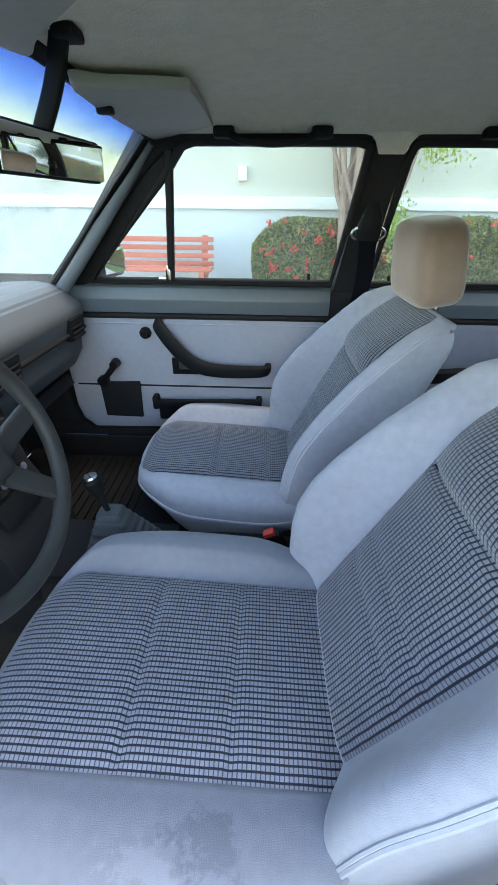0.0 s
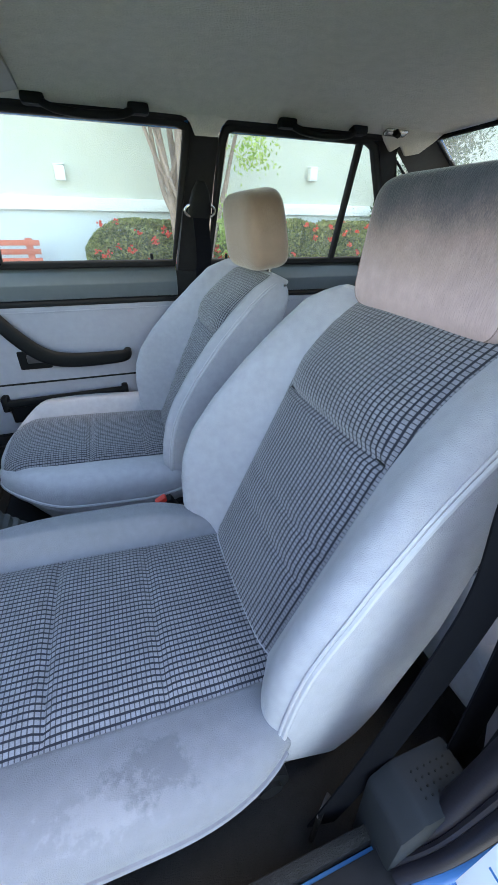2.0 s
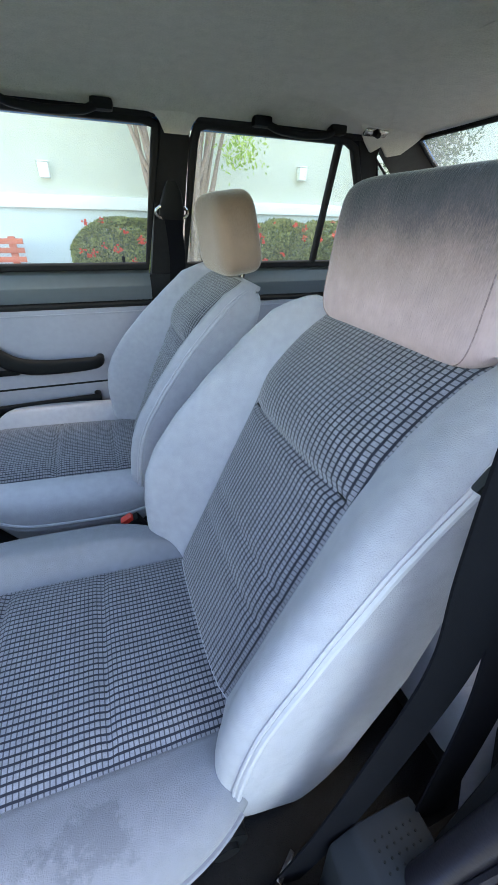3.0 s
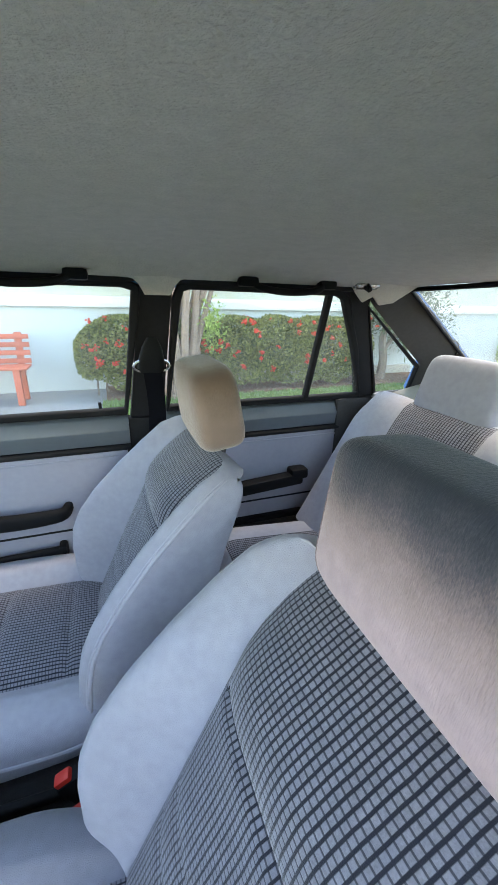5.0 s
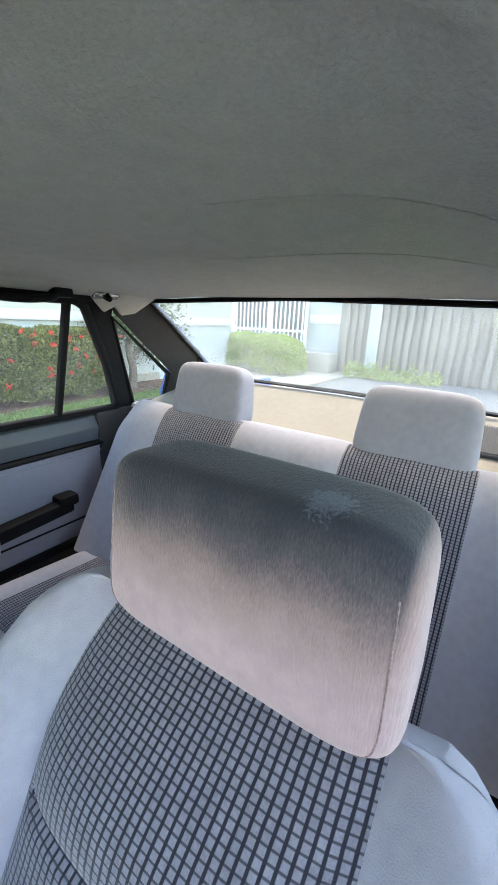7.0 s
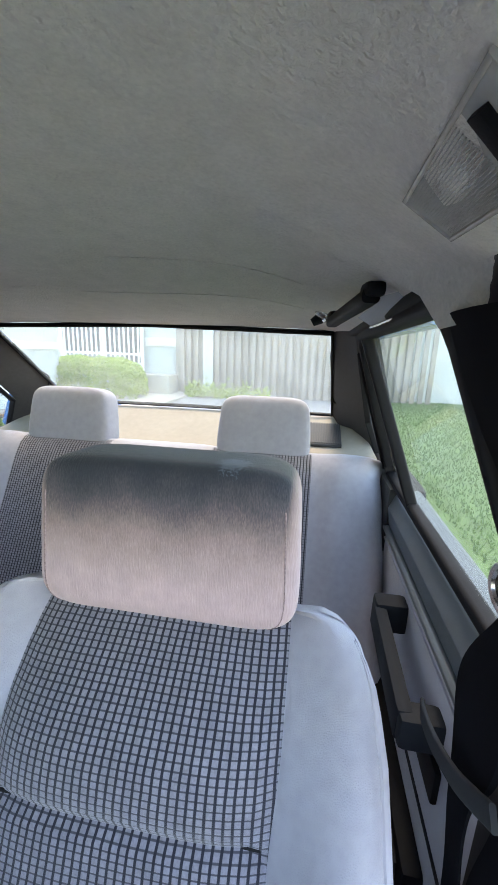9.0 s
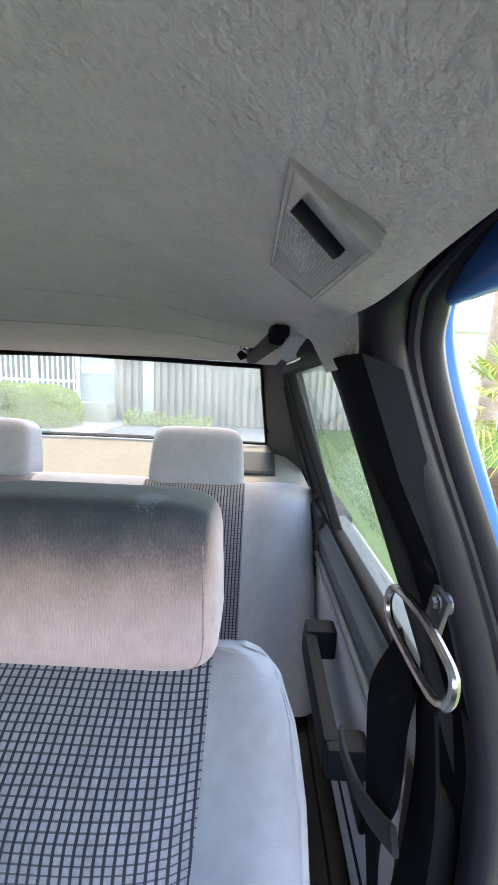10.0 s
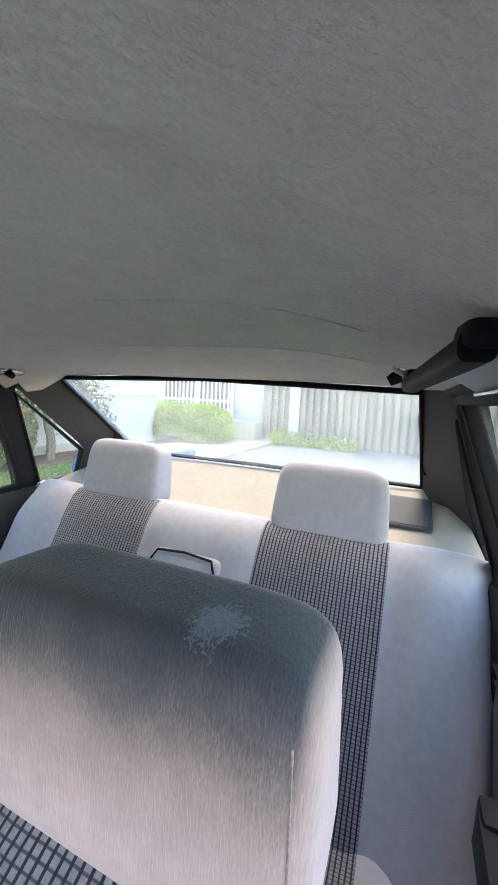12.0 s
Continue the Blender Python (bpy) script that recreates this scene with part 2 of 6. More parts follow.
RUBBER = mat("rubber_seal", (0.016, 0.0145, 0.020), 0.42, 0, 0.12, 60, 0.2, 300, 0.001, spec=0.15)
CARPET = mat("carpet_dark", (0.010, 0.0096, 0.0103), 0.95, 0, 0.35, 60, 0.8, 500, 0.004)
MATRUB = mat("rubber_mat", (0.005, 0.005, 0.006), 0.75, 0, 0.2, 40, 0.2, spec=0.25)
CHROME = mat("chrome", (0.45, 0.43, 0.42), 0.25, 1.0, 0.30, 160, 0.25, 220, 0.0006)
STEEL = mat("dark_steel", (0.10, 0.10, 0.11), 0.4, 0.8, 0.2, 60, 0.1)
PAINT = mat("blue_paint", (0.035, 0.165, 0.43), 0.25, 0.0, 0.03, 30, 0.0, spec=0.6)
DECK = mat("deck_cloth", (0.29, 0.26, 0.215), 0.9, 0, 0.07, 50, 0.4, 500, 0.002, spec=0.15)
WHEELM = mat("wheel_grain", (0.030, 0.030, 0.031), 0.5, 0, 0.15, 40, 0.3, 700, 0.001, spec=0.3)
VISOR = mat("visor_vinyl", (0.30, 0.29, 0.275), 0.7, 0, 0.06, 40, 0.2, 500, 0.001)
WEB = mat("belt_webbing", (0.005, 0.0055, 0.008), 0.95, 0, 0.15, 200, 0.3, 900, 0.0006, spec=0.05)
RED = mat("red_button", (0.65, 0.03, 0.02), 0.4, 0, 0.05, 60, 0.0)
LENS = mat("lamp_lens", (0.34, 0.325, 0.295), 0.2, 0, 0.15, 120, 0.1, 300, 0.001)
SILVER = mat("mirror_silver", (0.8, 0.82, 0.82), 0.02, 1.0, 0.01, 20, 0.0)
GLASS = glass("window_glass", (0.83, 0.86, 0.84), dust=0.03)
REARGLASS = glass("rear_glass", (0.74, 0.78, 0.77), dust=0.07)
WSGLASS = glass("windscreen_glass", (0.80, 0.84, 0.83), (1.20, 1.345))
WHITE_ST = mat("sticker", (0.75, 0.8, 0.85), 0.4, 0, 0.05, 30, 0.0)
WALLP = mat("wall_paint", (0.53, 0.53, 0.46), 0.9, 0, 0.05, 12, 0.3, 60, 0.004)
WALLW = mat("wall_white", (0.78, 0.79, 0.78), 0.9, 0, 0.05, 12, 0.3, 60, 0.004)
WALLB = mat("wall_pale_blue", (0.55, 0.59, 0.60), 0.9, 0, 0.05, 12, 0.3, 60, 0.004)
CONC = mat("concrete", (0.225, 0.235, 0.25), 0.9, 0, 0.12, 12, 0.4, 90, 0.006)
PATHC = mat("pale_concrete", (0.42, 0.395, 0.35), 0.9, 0, 0.12, 12, 0.4, 90, 0.006)
GRASSM = mat("grass_green", (0.10, 0.17, 0.055), 0.9, 0, 0.3, 25, 0.5, 200, 0.01)
SOIL = mat("soil", (0.14, 0.075, 0.05), 0.95, 0, 0.4, 20, 0.8, 60, 0.03)
BARK = mat("bark_pale", (0.31, 0.22, 0.175), 0.9, 0, 0.3, 30, 0.8, 50, 0.02)
BARKD = mat("bark_grey", (0.22, 0.17, 0.14), 0.9, 0, 0.3, 30, 0.8, 50, 0.02)
BENCHM = mat("bench_red", (0.52, 0.13, 0.08), 0.6, 0, 0.12, 20, 0.2, 80, 0.002, vary_obj=0.1)
GATEM = mat("gate_white", (0.8, 0.8, 0.78), 0.5, 0, 0.05, 20, 0.1)
SLATM = mat("slat_metal", (0.30, 0.275, 0.255), 0.55, 0.1, 0.12, 8, 0.2, 60, 0.002, vary_obj=0.12)


def leaf_mat(name, a, b2):
    m = mat(name, a, 0.55, 0, 0.1, 20, 0.0)
    nt = m.node_tree
    n, l = nt.nodes, nt.links
    g = n.new("ShaderNodeNewGeometry")
    mx = n.new("ShaderNodeMix")
    mx.data_type = "RGBA"
    mx.inputs["A"].default_value, mx.inputs["B"].default_value = (*a, 1), (*b2, 1)
    l.new(g.outputs["Random Per Island"], mx.inputs["Factor"])
    b = n["Principled BSDF"]
    l.new(mx.outputs["Result"], b.inputs["Base Color"])
    tl = n.new("ShaderNodeBsdfTranslucent")
    l.new(mx.outputs["Result"], tl.inputs[0])
    ms = n.new("ShaderNodeMixShader")
    ms.inputs[0].default_value = 0.3
    l.new(b.outputs[0], ms.inputs[1])
    l.new(tl.outputs[0], ms.inputs[2])
    l.new(ms.outputs[0], n["Material Output"].inputs[0])
    return m


LEAF = leaf_mat("hedge_leaf", (0.045, 0.075, 0.018), (0.34, 0.35, 0.12))
LEAFY = leaf_mat("bush_leaf", (0.24, 0.38, 0.07), (0.48, 0.58, 0.18))
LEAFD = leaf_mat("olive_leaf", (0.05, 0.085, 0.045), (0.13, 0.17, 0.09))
LEAFP = leaf_mat("palm_leaf", (0.14, 0.26, 0.05), (0.45, 0.42, 0.10))
PETAL = leaf_mat("flower_red", (0.65, 0.04, 0.03), (0.75, 0.12, 0.06))
BLADE = leaf_mat("grass_blade", (0.11, 0.20, 0.06), (0.16, 0.26, 0.085))


# ---- builders ----
def part(name, bm, material, parent=None, label="", smooth=True, shadow=True):
    me = bpy.data.meshes.new(name)
    bmesh.ops.recalc_face_normals(bm, faces=bm.faces[:])
    bm.to_mesh(me)
    bm.free()
    for mtl in (material if isinstance(material, (list, tuple)) else [material]):
        me.materials.append(mtl)
    if smooth:
        for p in me.polygons:
            p.use_smooth = True
        me.set_sharp_from_angle(angle=radians(38))
    ob = new(name, me)
    if parent:
        ob.parent = parent
    if label:
        ob["label"] = label
    ob.visible_shadow = shadow
    return ob


def thing(name, label, category, at=(0, 0, 0), group="", kind=""):
    ob = new(name)
    ob.empty_display_size = 0.05
    ob.location = at
    return tagged(ob, label, category, group, kind)


def add_box(bm, c, size, bevel=0.0, rot=None, seg=2):
    m = Matrix.Translation(c) @ (rot or Matrix()) @ Matrix.Diagonal((*size, 1))
    r = bmesh.ops.create_cube(bm, size=1, matrix=m)
    if bevel:
        ed = list({e for v in r["verts"] for e in v.link_edges})
        bmesh.ops.bevel(bm, geom=ed, offset=bevel, segments=seg, affect="EDGES", profile=0.6)
    return bm


def boxm(c, size, bevel=0.0, rot=None, seg=2):
    return add_box(bmesh.new(), c, size, bevel, rot, seg)


def add_cyl(bm, a, b, r1, r2=None, seg=16, caps=True):
    a, b = Vector(a), Vector(b)
    d = b - a
    m = Matrix.Translation((a + b) / 2) @ d.to_track_quat("Z", "Y").to_matrix().to_4x4()
    bmesh.ops.create_cone(bm, cap_ends=caps, segments=seg, radius1=r1, radius2=r1 if r2 is None else r2, depth=d.length, matrix=m)
    return bm


def cylm(a, b, r1, r2=None, seg=16):
    return add_cyl(bmesh.new(), a, b, r1, r2, seg)


def smooth_path(pts, n=8, closed=False):
    """A Catmull-Rom line through the points."""
    P = [Vector(p) for p in pts]
    out, k = [], len(P)
    rng = range(k if closed else k - 1)
    for i in rng:
        if closed:
            p0, p1, p2, p3 = P[i - 1], P[i], P[(i + 1) % k], P[(i + 2) % k]
        else:
            p0, p1, p2, p3 = P[max(i - 1, 0)], P[i], P[i + 1], P[min(i + 2, k - 1)]
        for j in range(n):
            t = j / n
            out.append(0.5 * ((2 * p1) + (p2 - p0) * t + (2 * p0 - 5 * p1 + 4 * p2 - p3) * t * t + (3 * p1 - p0 - 3 * p2 + p3) * t ** 3))
    if not closed:
        out.append(P[-1])
    return out


def add_sweep(bm, path, prof, side, closed=False, scale=None):
    """Carry the profile [(a, b)] along the path: a along side x way, b along side."""
    path = [Vector(p) for p in path]
    rings = []
    k = len(path)
    for i, p in enumerate(path):
        if closed:
            w = path[(i + 1) % k] - path[i - 1]
        else:
            w = path[min(i + 1, k - 1)] - path[max(i - 1, 0)]
        w.normalize()
        sd = Vector(side(i, p) if callable(side) else side)
        sd = (sd - w * sd.dot(w)).normalized()
        nn = sd.cross(w)
        s = scale[i] if scale else 1
        rings.append([bm.verts.new(p + nn * a * s + sd * b * s) for a, b in prof])
    m = len(prof)
    for i in range(k if closed else k - 1):
        r0, r1 = rings[i], rings[(i + 1) % k]
        for j in range(m):
            bm.faces.new((r0[j], r0[(j + 1) % m], r1[(j + 1) % m], r1[j]))
    if not closed:
        bm.faces.new(rings[0][::-1])
        bm.faces.new(rings[-1])
    return bm


def sweepm(path, prof, side, closed=False, scale=None):
    return add_sweep(bmesh.new(), path, prof, side, closed, scale)


def circ(r, n=10, sy=1.0):
    return [(r * math.cos(2 * math.pi * i / n), sy * r * math.sin(2 * math.pi * i / n)) for i in range(n)]


def rrect(a, b, r, n=3):
    out = []
    for cx, cy, s in ((a / 2 - r, b / 2 - r, 0), (-a / 2 + r, b / 2 - r, 90), (-a / 2 + r, -b / 2 + r, 180), (a / 2 - r, -b / 2 + r, 270)):
        for i in range(n + 1):
            t = radians(s + 90 * i / n)
            out.append((cx + r * math.cos(t), cy + r * math.sin(t)))
    return out


def prism(poly, axis, a, b, bevel=0.0):
    """A closed polygon of 2D points pushed from a to b along an axis ('x': points are y, z; 'y': x, z; 'z': x, y)."""
    bm = bmesh.new()
    def at(p, h):
        return {"x": (h, p[0], p[1]), "y": (p[0], h, p[1]), "z": (p[0], p[1], h)}[axis]
    lo = [bm.verts.new(at(p, a)) for p in poly]
    hi = [bm.verts.new(at(p, b)) for p in poly]
    bm.faces.new(lo)
    bm.faces.new(hi[::-1])
    for i in range(len(poly)):
        bm.faces.new((lo[i], lo[(i + 1) % len(poly)], hi[(i + 1) % len(poly)], hi[i]))
    if bevel:
        bmesh.ops.recalc_face_normals(bm, faces=bm.faces[:])
        bmesh.ops.bevel(bm, geom=bm.edges[:], offset=bevel, segments=2, affect="EDGES", profile=0.6)
    return bm


def lerp(tab, x):
    """Smooth reading of a table of (x, value)."""
    if x <= tab[0][0]:
        return tab[0][1]
    for (x0, v0), (x1, v1) in zip(tab, tab[1:]):
        if x <= x1:
            t = (x - x0) / (x1 - x0)
            return v0 + (v1 - v0) * t
    return tab[-1][1]


def smooth01(t):
    t = min(1, max(0, t))
    return t * t * (3 - 2 * t)

# ---- the car's shell ----
# x runs to the car's rear, y to the passenger's side, z up; the middle line is y = 0
def yg(z):
    """Half width to the inside of the side glass."""
    return 0.727 - 0.378 * (z - 0.93)


def side_pt(sg, x, z, off=0.0):
    return Vector((x, sg * (yg(z) - off), z))


def side_plate(sg, poly, inn, out):
    """A polygon of (x, z) on the slanted side plane, from inn metres inside the glass to out outside it."""
    bm = bmesh.new()
    a = [bm.verts.new(side_pt(sg, x, z, inn)) for x, z in poly]
    b = [bm.verts.new(side_pt(sg, x, z, -out)) for x, z in poly]
    bm.faces.new(a)
    bm.faces.new(b[::-1])
    for i in range(len(poly)):
        j = (i + 1) % len(poly)
        bm.faces.new((a[i], a[j], b[j], b[i]))
    return bm


def solid(pts, off):
    """A 3D polygon with thickness."""
    bm = bmesh.new()
    a = [bm.verts.new(p) for p in pts]
    b = [bm.verts.new(Vector(p) + Vector(off)) for p in pts]
    bm.faces.new(a)
    bm.faces.new(b[::-1])
    for i in range(len(pts)):
        j = (i + 1) % len(pts)
        bm.faces.new((a[i], a[j], b[j], b[i]))
    return bm


# floor pan and tunnel
floor = tagged(part("floor", boxm((0.4, 0, 0.215), (2.7, 1.42, 0.03)), CARPET), "dark worn carpet over the car's floor pan", "floor", kind="structure")
tun = [(-0.15, 0.23), (-0.12, 0.34), (-0.08, 0.375), (0.08, 0.375), (0.12, 0.34), (0.15, 0.23)]
part("tunnel", prism(tun, "x", -0.95, 1.0, 0.01), CARPET, floor)
mt = bmesh.new()
for i in range(16):
    add_box(mt, (-0.78 + i * 0.032, 0.42, 0.2345), (0.027, 0.44, 0.009), 0.002)
part("floor_mat", mt, MATRUB, floor, "ribbed black rubber floor mat")
part("bulkhead", boxm((-1.0, 0, 0.55), (0.03, 1.42, 0.7)), MATRUB, floor)
for sg in (1, -1):
    part("kick_panel", boxm((-0.86, sg * 0.72, 0.58), (0.34, 0.03, 0.76), 0.006), CARPET, floor)
part("seat_step", boxm((0.98, 0, 0.28), (0.3, 1.36, 0.14), 0.02), CARPET, floor)

# roof lining, with three cross seams towards the rear window
ZC = [(-0.27, 1.338), (-0.1, 1.366), (0.1, 1.384), (0.36, 1.392), (0.61, 1.386), (0.79, 1.372), (1.0, 1.356), (1.19, 1.338)]
RX0, RX1, RY = -0.265, 1.185, 0.563


SEAMS = ((0.352, 0.25, 0.026, -0.46, 0.030), (0.587, 0.18, 0.036, -0.32, 0.004), (0.785, 0.36, 0.036, -0.16, 0.004))      # place, run, lift behind each sewn bow, where it fades, softness


def bow(u, y):
    """The seams bend rearwards at the sides."""
    t = (u - RX0) / (RX1 - RX0)
    return u + 9.0 * min(abs(y), 0.46) ** 6 * min(1, 6 * t, 6 * (1 - t))


def roof_z(u, y):
    z = lerp(ZC, bow(u, y))
    v = min(1, abs(y) / RY)
    lift = 0.0
    for f, run, k, fade, soft in SEAMS:
        d = u - f
        k *= 1 - smooth01((y - fade) / 0.24)      # the cloth lies flat again towards the passenger's side
        lift += k * smooth01(d / soft) * max(0, 1 - d / run) ** 2 - 0.12 * k * math.exp(-(d / (0.030 if d < 0 else soft)) ** 2)
    lift *= 1 - smooth01((-y - 0.40) / 0.10)
    edge = 1.325
    cup = 0.014 * math.exp(-((bow(u, y) - 0.28) / 0.06) ** 2 - ((y + 0.53) / 0.03) ** 2)      # dip round the roof lamp
    return edge + (z - edge) * (1 - v ** 6) + lift - cup


def roof_mesh(up, ry=RY):
    bm = bmesh.new()
    nx, ny = 620, 60
    g = []
    for i in range(nx + 1):
        u = RX0 + (RX1 - RX0) * i / nx
        row = []
        for j in range(ny + 1):
            y = -ry + 2 * ry * j / ny
            row.append(bm.verts.new((bow(u, y), y, roof_z(u, y) + up)))
        g.append(row)
    for i in range(nx):
        for j in range(ny):
            bm.faces.new((g[i][j], g[i + 1][j], g[i + 1][j + 1], g[i][j + 1]))
    return bm


def seam_line(f, y0, y1):
    """The sewn welt hanging along one of the bows."""
    pts = []
    for i in range(33):
        y = y0 + (y1 - y0) * i / 32
        pts.append((bow(f - 0.001, y), y, roof_z(f - 0.001, y) - 0.0006))
    return sweepm(pts, circ(0.0011, 6), (0, 0, 1), scale=[0.25 + 0.75 * math.sin(math.pi * i / 32) ** 0.5 for i in range(33)])


ceiling = tagged(part("ceiling", roof_mesh(0.0), HEADLINER), "grey-beige fuzzy cloth roof lining with three cross seams", "roof lining", kind="structure")
for f, ya, yb in ((0.587, -0.455, -0.20), (0.785, -0.455, -0.04)):
    part("seam", seam_line(f, ya, yb), HEADLINER, ceiling, "sewn welt of the roof lining")
roof = tagged(part("roof", roof_mesh(0.035, 0.605), PAINT), "blue painted car roof panel", "car roof", kind="structure")

# side rails, pillars, glass
A_LINE = [(-0.66, 0.90), (-0.42, 1.11), (-0.24, 1.27), (-0.14, 1.325)]
for sg, nm in ((1, "right"), (-1, "left")):
    frame_o = thing("pillar_frame", "black trimmed window pillars and roof rail of the car", "car pillar", kind="structure")
    rail = [Vector((x, sg * 0.572, 1.327)) for x in ((-0.17, 0.1, 0.4, 0.7, 1.0, 1.12) if sg > 0 else (0.60, 0.8, 1.0, 1.12))]
    if sg > 0:
        part("roof_rail", sweepm([Vector((x, sg * 0.572, 1.327)) for x in (-0.17, 0.0, 0.2, 0.315, 0.335)], rrect(0.03, 0.026, 0.009), (0, 0, 1), scale=[1, 1, 1, 0.9, 0.5]), BLACKTRIM, frame_o)
    part("roof_rail", sweepm([Vector((x, sg * 0.572, 1.327)) for x in (0.44, 0.46, 0.7, 1.0, 1.12)], rrect(0.03, 0.026, 0.009), (0, 0, 1), scale=[0.5, 0.9, 1, 1, 1]), BLACKTRIM, frame_o)
    part("gutter", sweepm([p + Vector((0, sg * 0.055, 0.012)) for p in rail], rrect(0.05, 0.06, 0.015), (0, 0, 1)), PAINT, frame_o, "blue painted roof edge")
    # front pillar: padded trim beside the windscreen
    ap = smooth_path([(-0.69, sg * 0.680, 0.87), (-0.60, sg * 0.660, 0.955), (-0.425, sg * 0.617, 1.135), (-0.255, sg * 0.570, 1.318)], 8)
    part("front_pillar", sweepm(ap, rrect(0.042, 0.046, 0.016), (0, 1, 0)), VINYL, frame_o, "blue-grey padded front pillar")
    part("screen_edge", sweepm([p + Vector((-0.024, sg * 0.006, 0.012)) for p in ap], rrect(0.022, 0.04, 0.008), (0, 1, 0)), BLACKTRIM, frame_o)
    ap2 = smooth_path([side_pt(sg, x, z, 0.0) for x, z in A_LINE], 8)
    part("pillar_seal", sweepm([p + Vector((-0.035, 0, 0.01)) for p in ap2], rrect(0.05, 0.04, 0.014), (0, 1, 0)), BLACKTRIM, frame_o)
    part("pillar_filler", side_plate(sg, [(-0.67, 0.905), (-0.55, 0.935), (-0.235, 1.248), (-0.165, 1.325), (-0.25, 1.33), (-0.435, 1.17)], 0.010, 0.02), BLACKTRIM, frame_o)
    if sg > 0:
        part("centre_pillar", side_plate(sg, [(0.302, 0.90), (0.347, 1.332), (0.432, 1.332), (0.402, 0.90)], 0.012, 0.03), BLACKTRIM, frame_o)
        part("lower_pillar", boxm((0.355, sg * 0.735, 0.58), (0.13, 0.05, 0.68), 0.01), BLACKTRIM, frame_o)
    # rear corner: bar before the quarter glass, and the sail panel to the rear window
    part("quarter_bar", side_plate(sg, [(0.972, 1.325), (1.065, 1.318), (1.066, 1.268), (1.236, 0.93), (1.172, 0.93), (1.086, 1.125)], 0.012, 0.03), BLACKTRIM, frame_o)
    sail = [side_pt(sg, 1.05, 1.335, 0.012), Vector((1.17, sg * 0.525, 1.335)), Vector((1.60, sg * 0.565, 1.035)), Vector((1.62, sg * 0.60, 0.94)), side_pt(sg, 1.40, 0.93, 0.012), side_pt(sg, 1.405, 1.06, 0.012), side_pt(sg, 1.07, 1.285, 0.012)]
    part("sail_panel", solid(sail, (0.01, sg * 0.02, 0.01)), SAIL, frame_o, "charcoal perforated rear corner trim")
    part("corner_skin", solid([p + Vector((0.02, sg * 0.028, 0.018)) for p in sail], (0.01, sg * 0.02, 0.01)), PAINT, frame_o, "blue painted rear corner")
    qp = [(1.068, 1.272), (1.395, 1.055), (1.405, 0.940), (1.24, 0.940)]
    part("quarter_seal", sweepm([side_pt(sg, x, z, 0.008) for x, z in qp], rrect(0.014, 0.02, 0.005), (0, 1, 0), closed=True), BLACKTRIM, frame_o)
    part("quarter_glass", side_plate(sg, qp, -0.002, 0.005), GLASS, frame_o, "clear triangular quarter window", smooth=False, shadow=False)
    part("quarter_base", boxm((1.36, sg * 0.74, 0.60), (0.60, 0.10, 0.68), 0.02), SAIL, frame_o)
    part("body_side", boxm((1.95, sg * 0.79, 0.58), (1.0, 0.04, 0.7), 0.02), PAINT, frame_o)

# screens
ws = thing("windscreen", "windscreen with a blue sun band along its top", "windscreen", kind="structure")
part("pane", solid([(-0.245, 0.545, 1.325), (-0.245, -0.545, 1.325), (-0.675, -0.668, 0.925), (-0.845, -0.42, 0.93), (-0.845, 0.42, 0.93), (-0.675, 0.668, 0.925)], (-0.006, 0, 0.004)), WSGLASS, ws, smooth=False, shadow=False)
part("seal", sweepm([(-0.25, 0.54, 1.325), (-0.25, 0, 1.342), (-0.25, -0.54, 1.325), (-0.67, -0.665, 0.93), (-0.84, -0.42, 0.935), (-0.87, 0, 0.94), (-0.84, 0.42, 0.935), (-0.67, 0.665, 0.93)], rrect(0.026, 0.026, 0.008), (0.5, 0, 0.8), closed=True), BLACK, ws, "black rubber windscreen seal")
wip = bmesh.new()
add_cyl(wip, (-0.93, 0.52, 0.955), (-0.88, 0.10, 0.975), 0.006)
add_box(wip, (-0.89, 0.33, 0.978), (0.015, 0.5, 0.012), 0.003)
tagged(part("windscreen_wiper", wip, BLACK), "black windscreen wiper resting at the screen's foot", "wiper")
rw = thing("rear_window", "clear rear screen in a black rubber seal", "rear window", kind="structure")
RW = [(1.172, 0.522, 1.325), (1.19, 0, 1.338), (1.172, -0.522, 1.325), (1.585, -0.562, 1.04), (1.60, 0, 1.042), (1.585, 0.562, 1.04)]
part("pane", solid([RW[0], RW[1], RW[2], RW[3], RW[4], RW[5]], (0.004, 0, 0.005)), REARGLASS, rw, smooth=False, shadow=False)
part("seal", sweepm(RW, rrect(0.011, 0.014, 0.004), (0.5, 0, 0.8), closed=True), BLACK, rw)
part("header", solid([(1.12, 0.56, 1.365), (1.12, -0.56, 1.365), (1.20, -0.54, 1.348), (1.215, 0, 1.362), (1.20, 0.54, 1.348)], (0, 0, 0.02)), PAINT, rw)

# rear shelf
deck = thing("rear_shelf", "cream cloth-covered rear parcel shelf", "parcel shelf", kind="structure")
dk = bmesh.new()
DX = [(1.22, 0.915), (1.26, 0.932), (1.32, 0.938), (1.42, 0.965), (1.52, 1.000), (1.60, 1.030)]
g = []
for x, z in DX:
    row = []
    for j in range(25):
        v = -1 + j / 12
        hw = 0.70 - 0.10 * smooth01((x - 1.36) / 0.26)
        row.append(dk.verts.new((x, v * hw, z + 0.01 * max(0, abs(v) - 0.82) / 0.18)))
    g.append(row)
for a, b in zip(g, g[1:]):
    for j in range(24):
        dk.faces.new((a[j], b[j], b[j + 1], a[j + 1]))
part("shelf_cover", dk, DECK, deck)
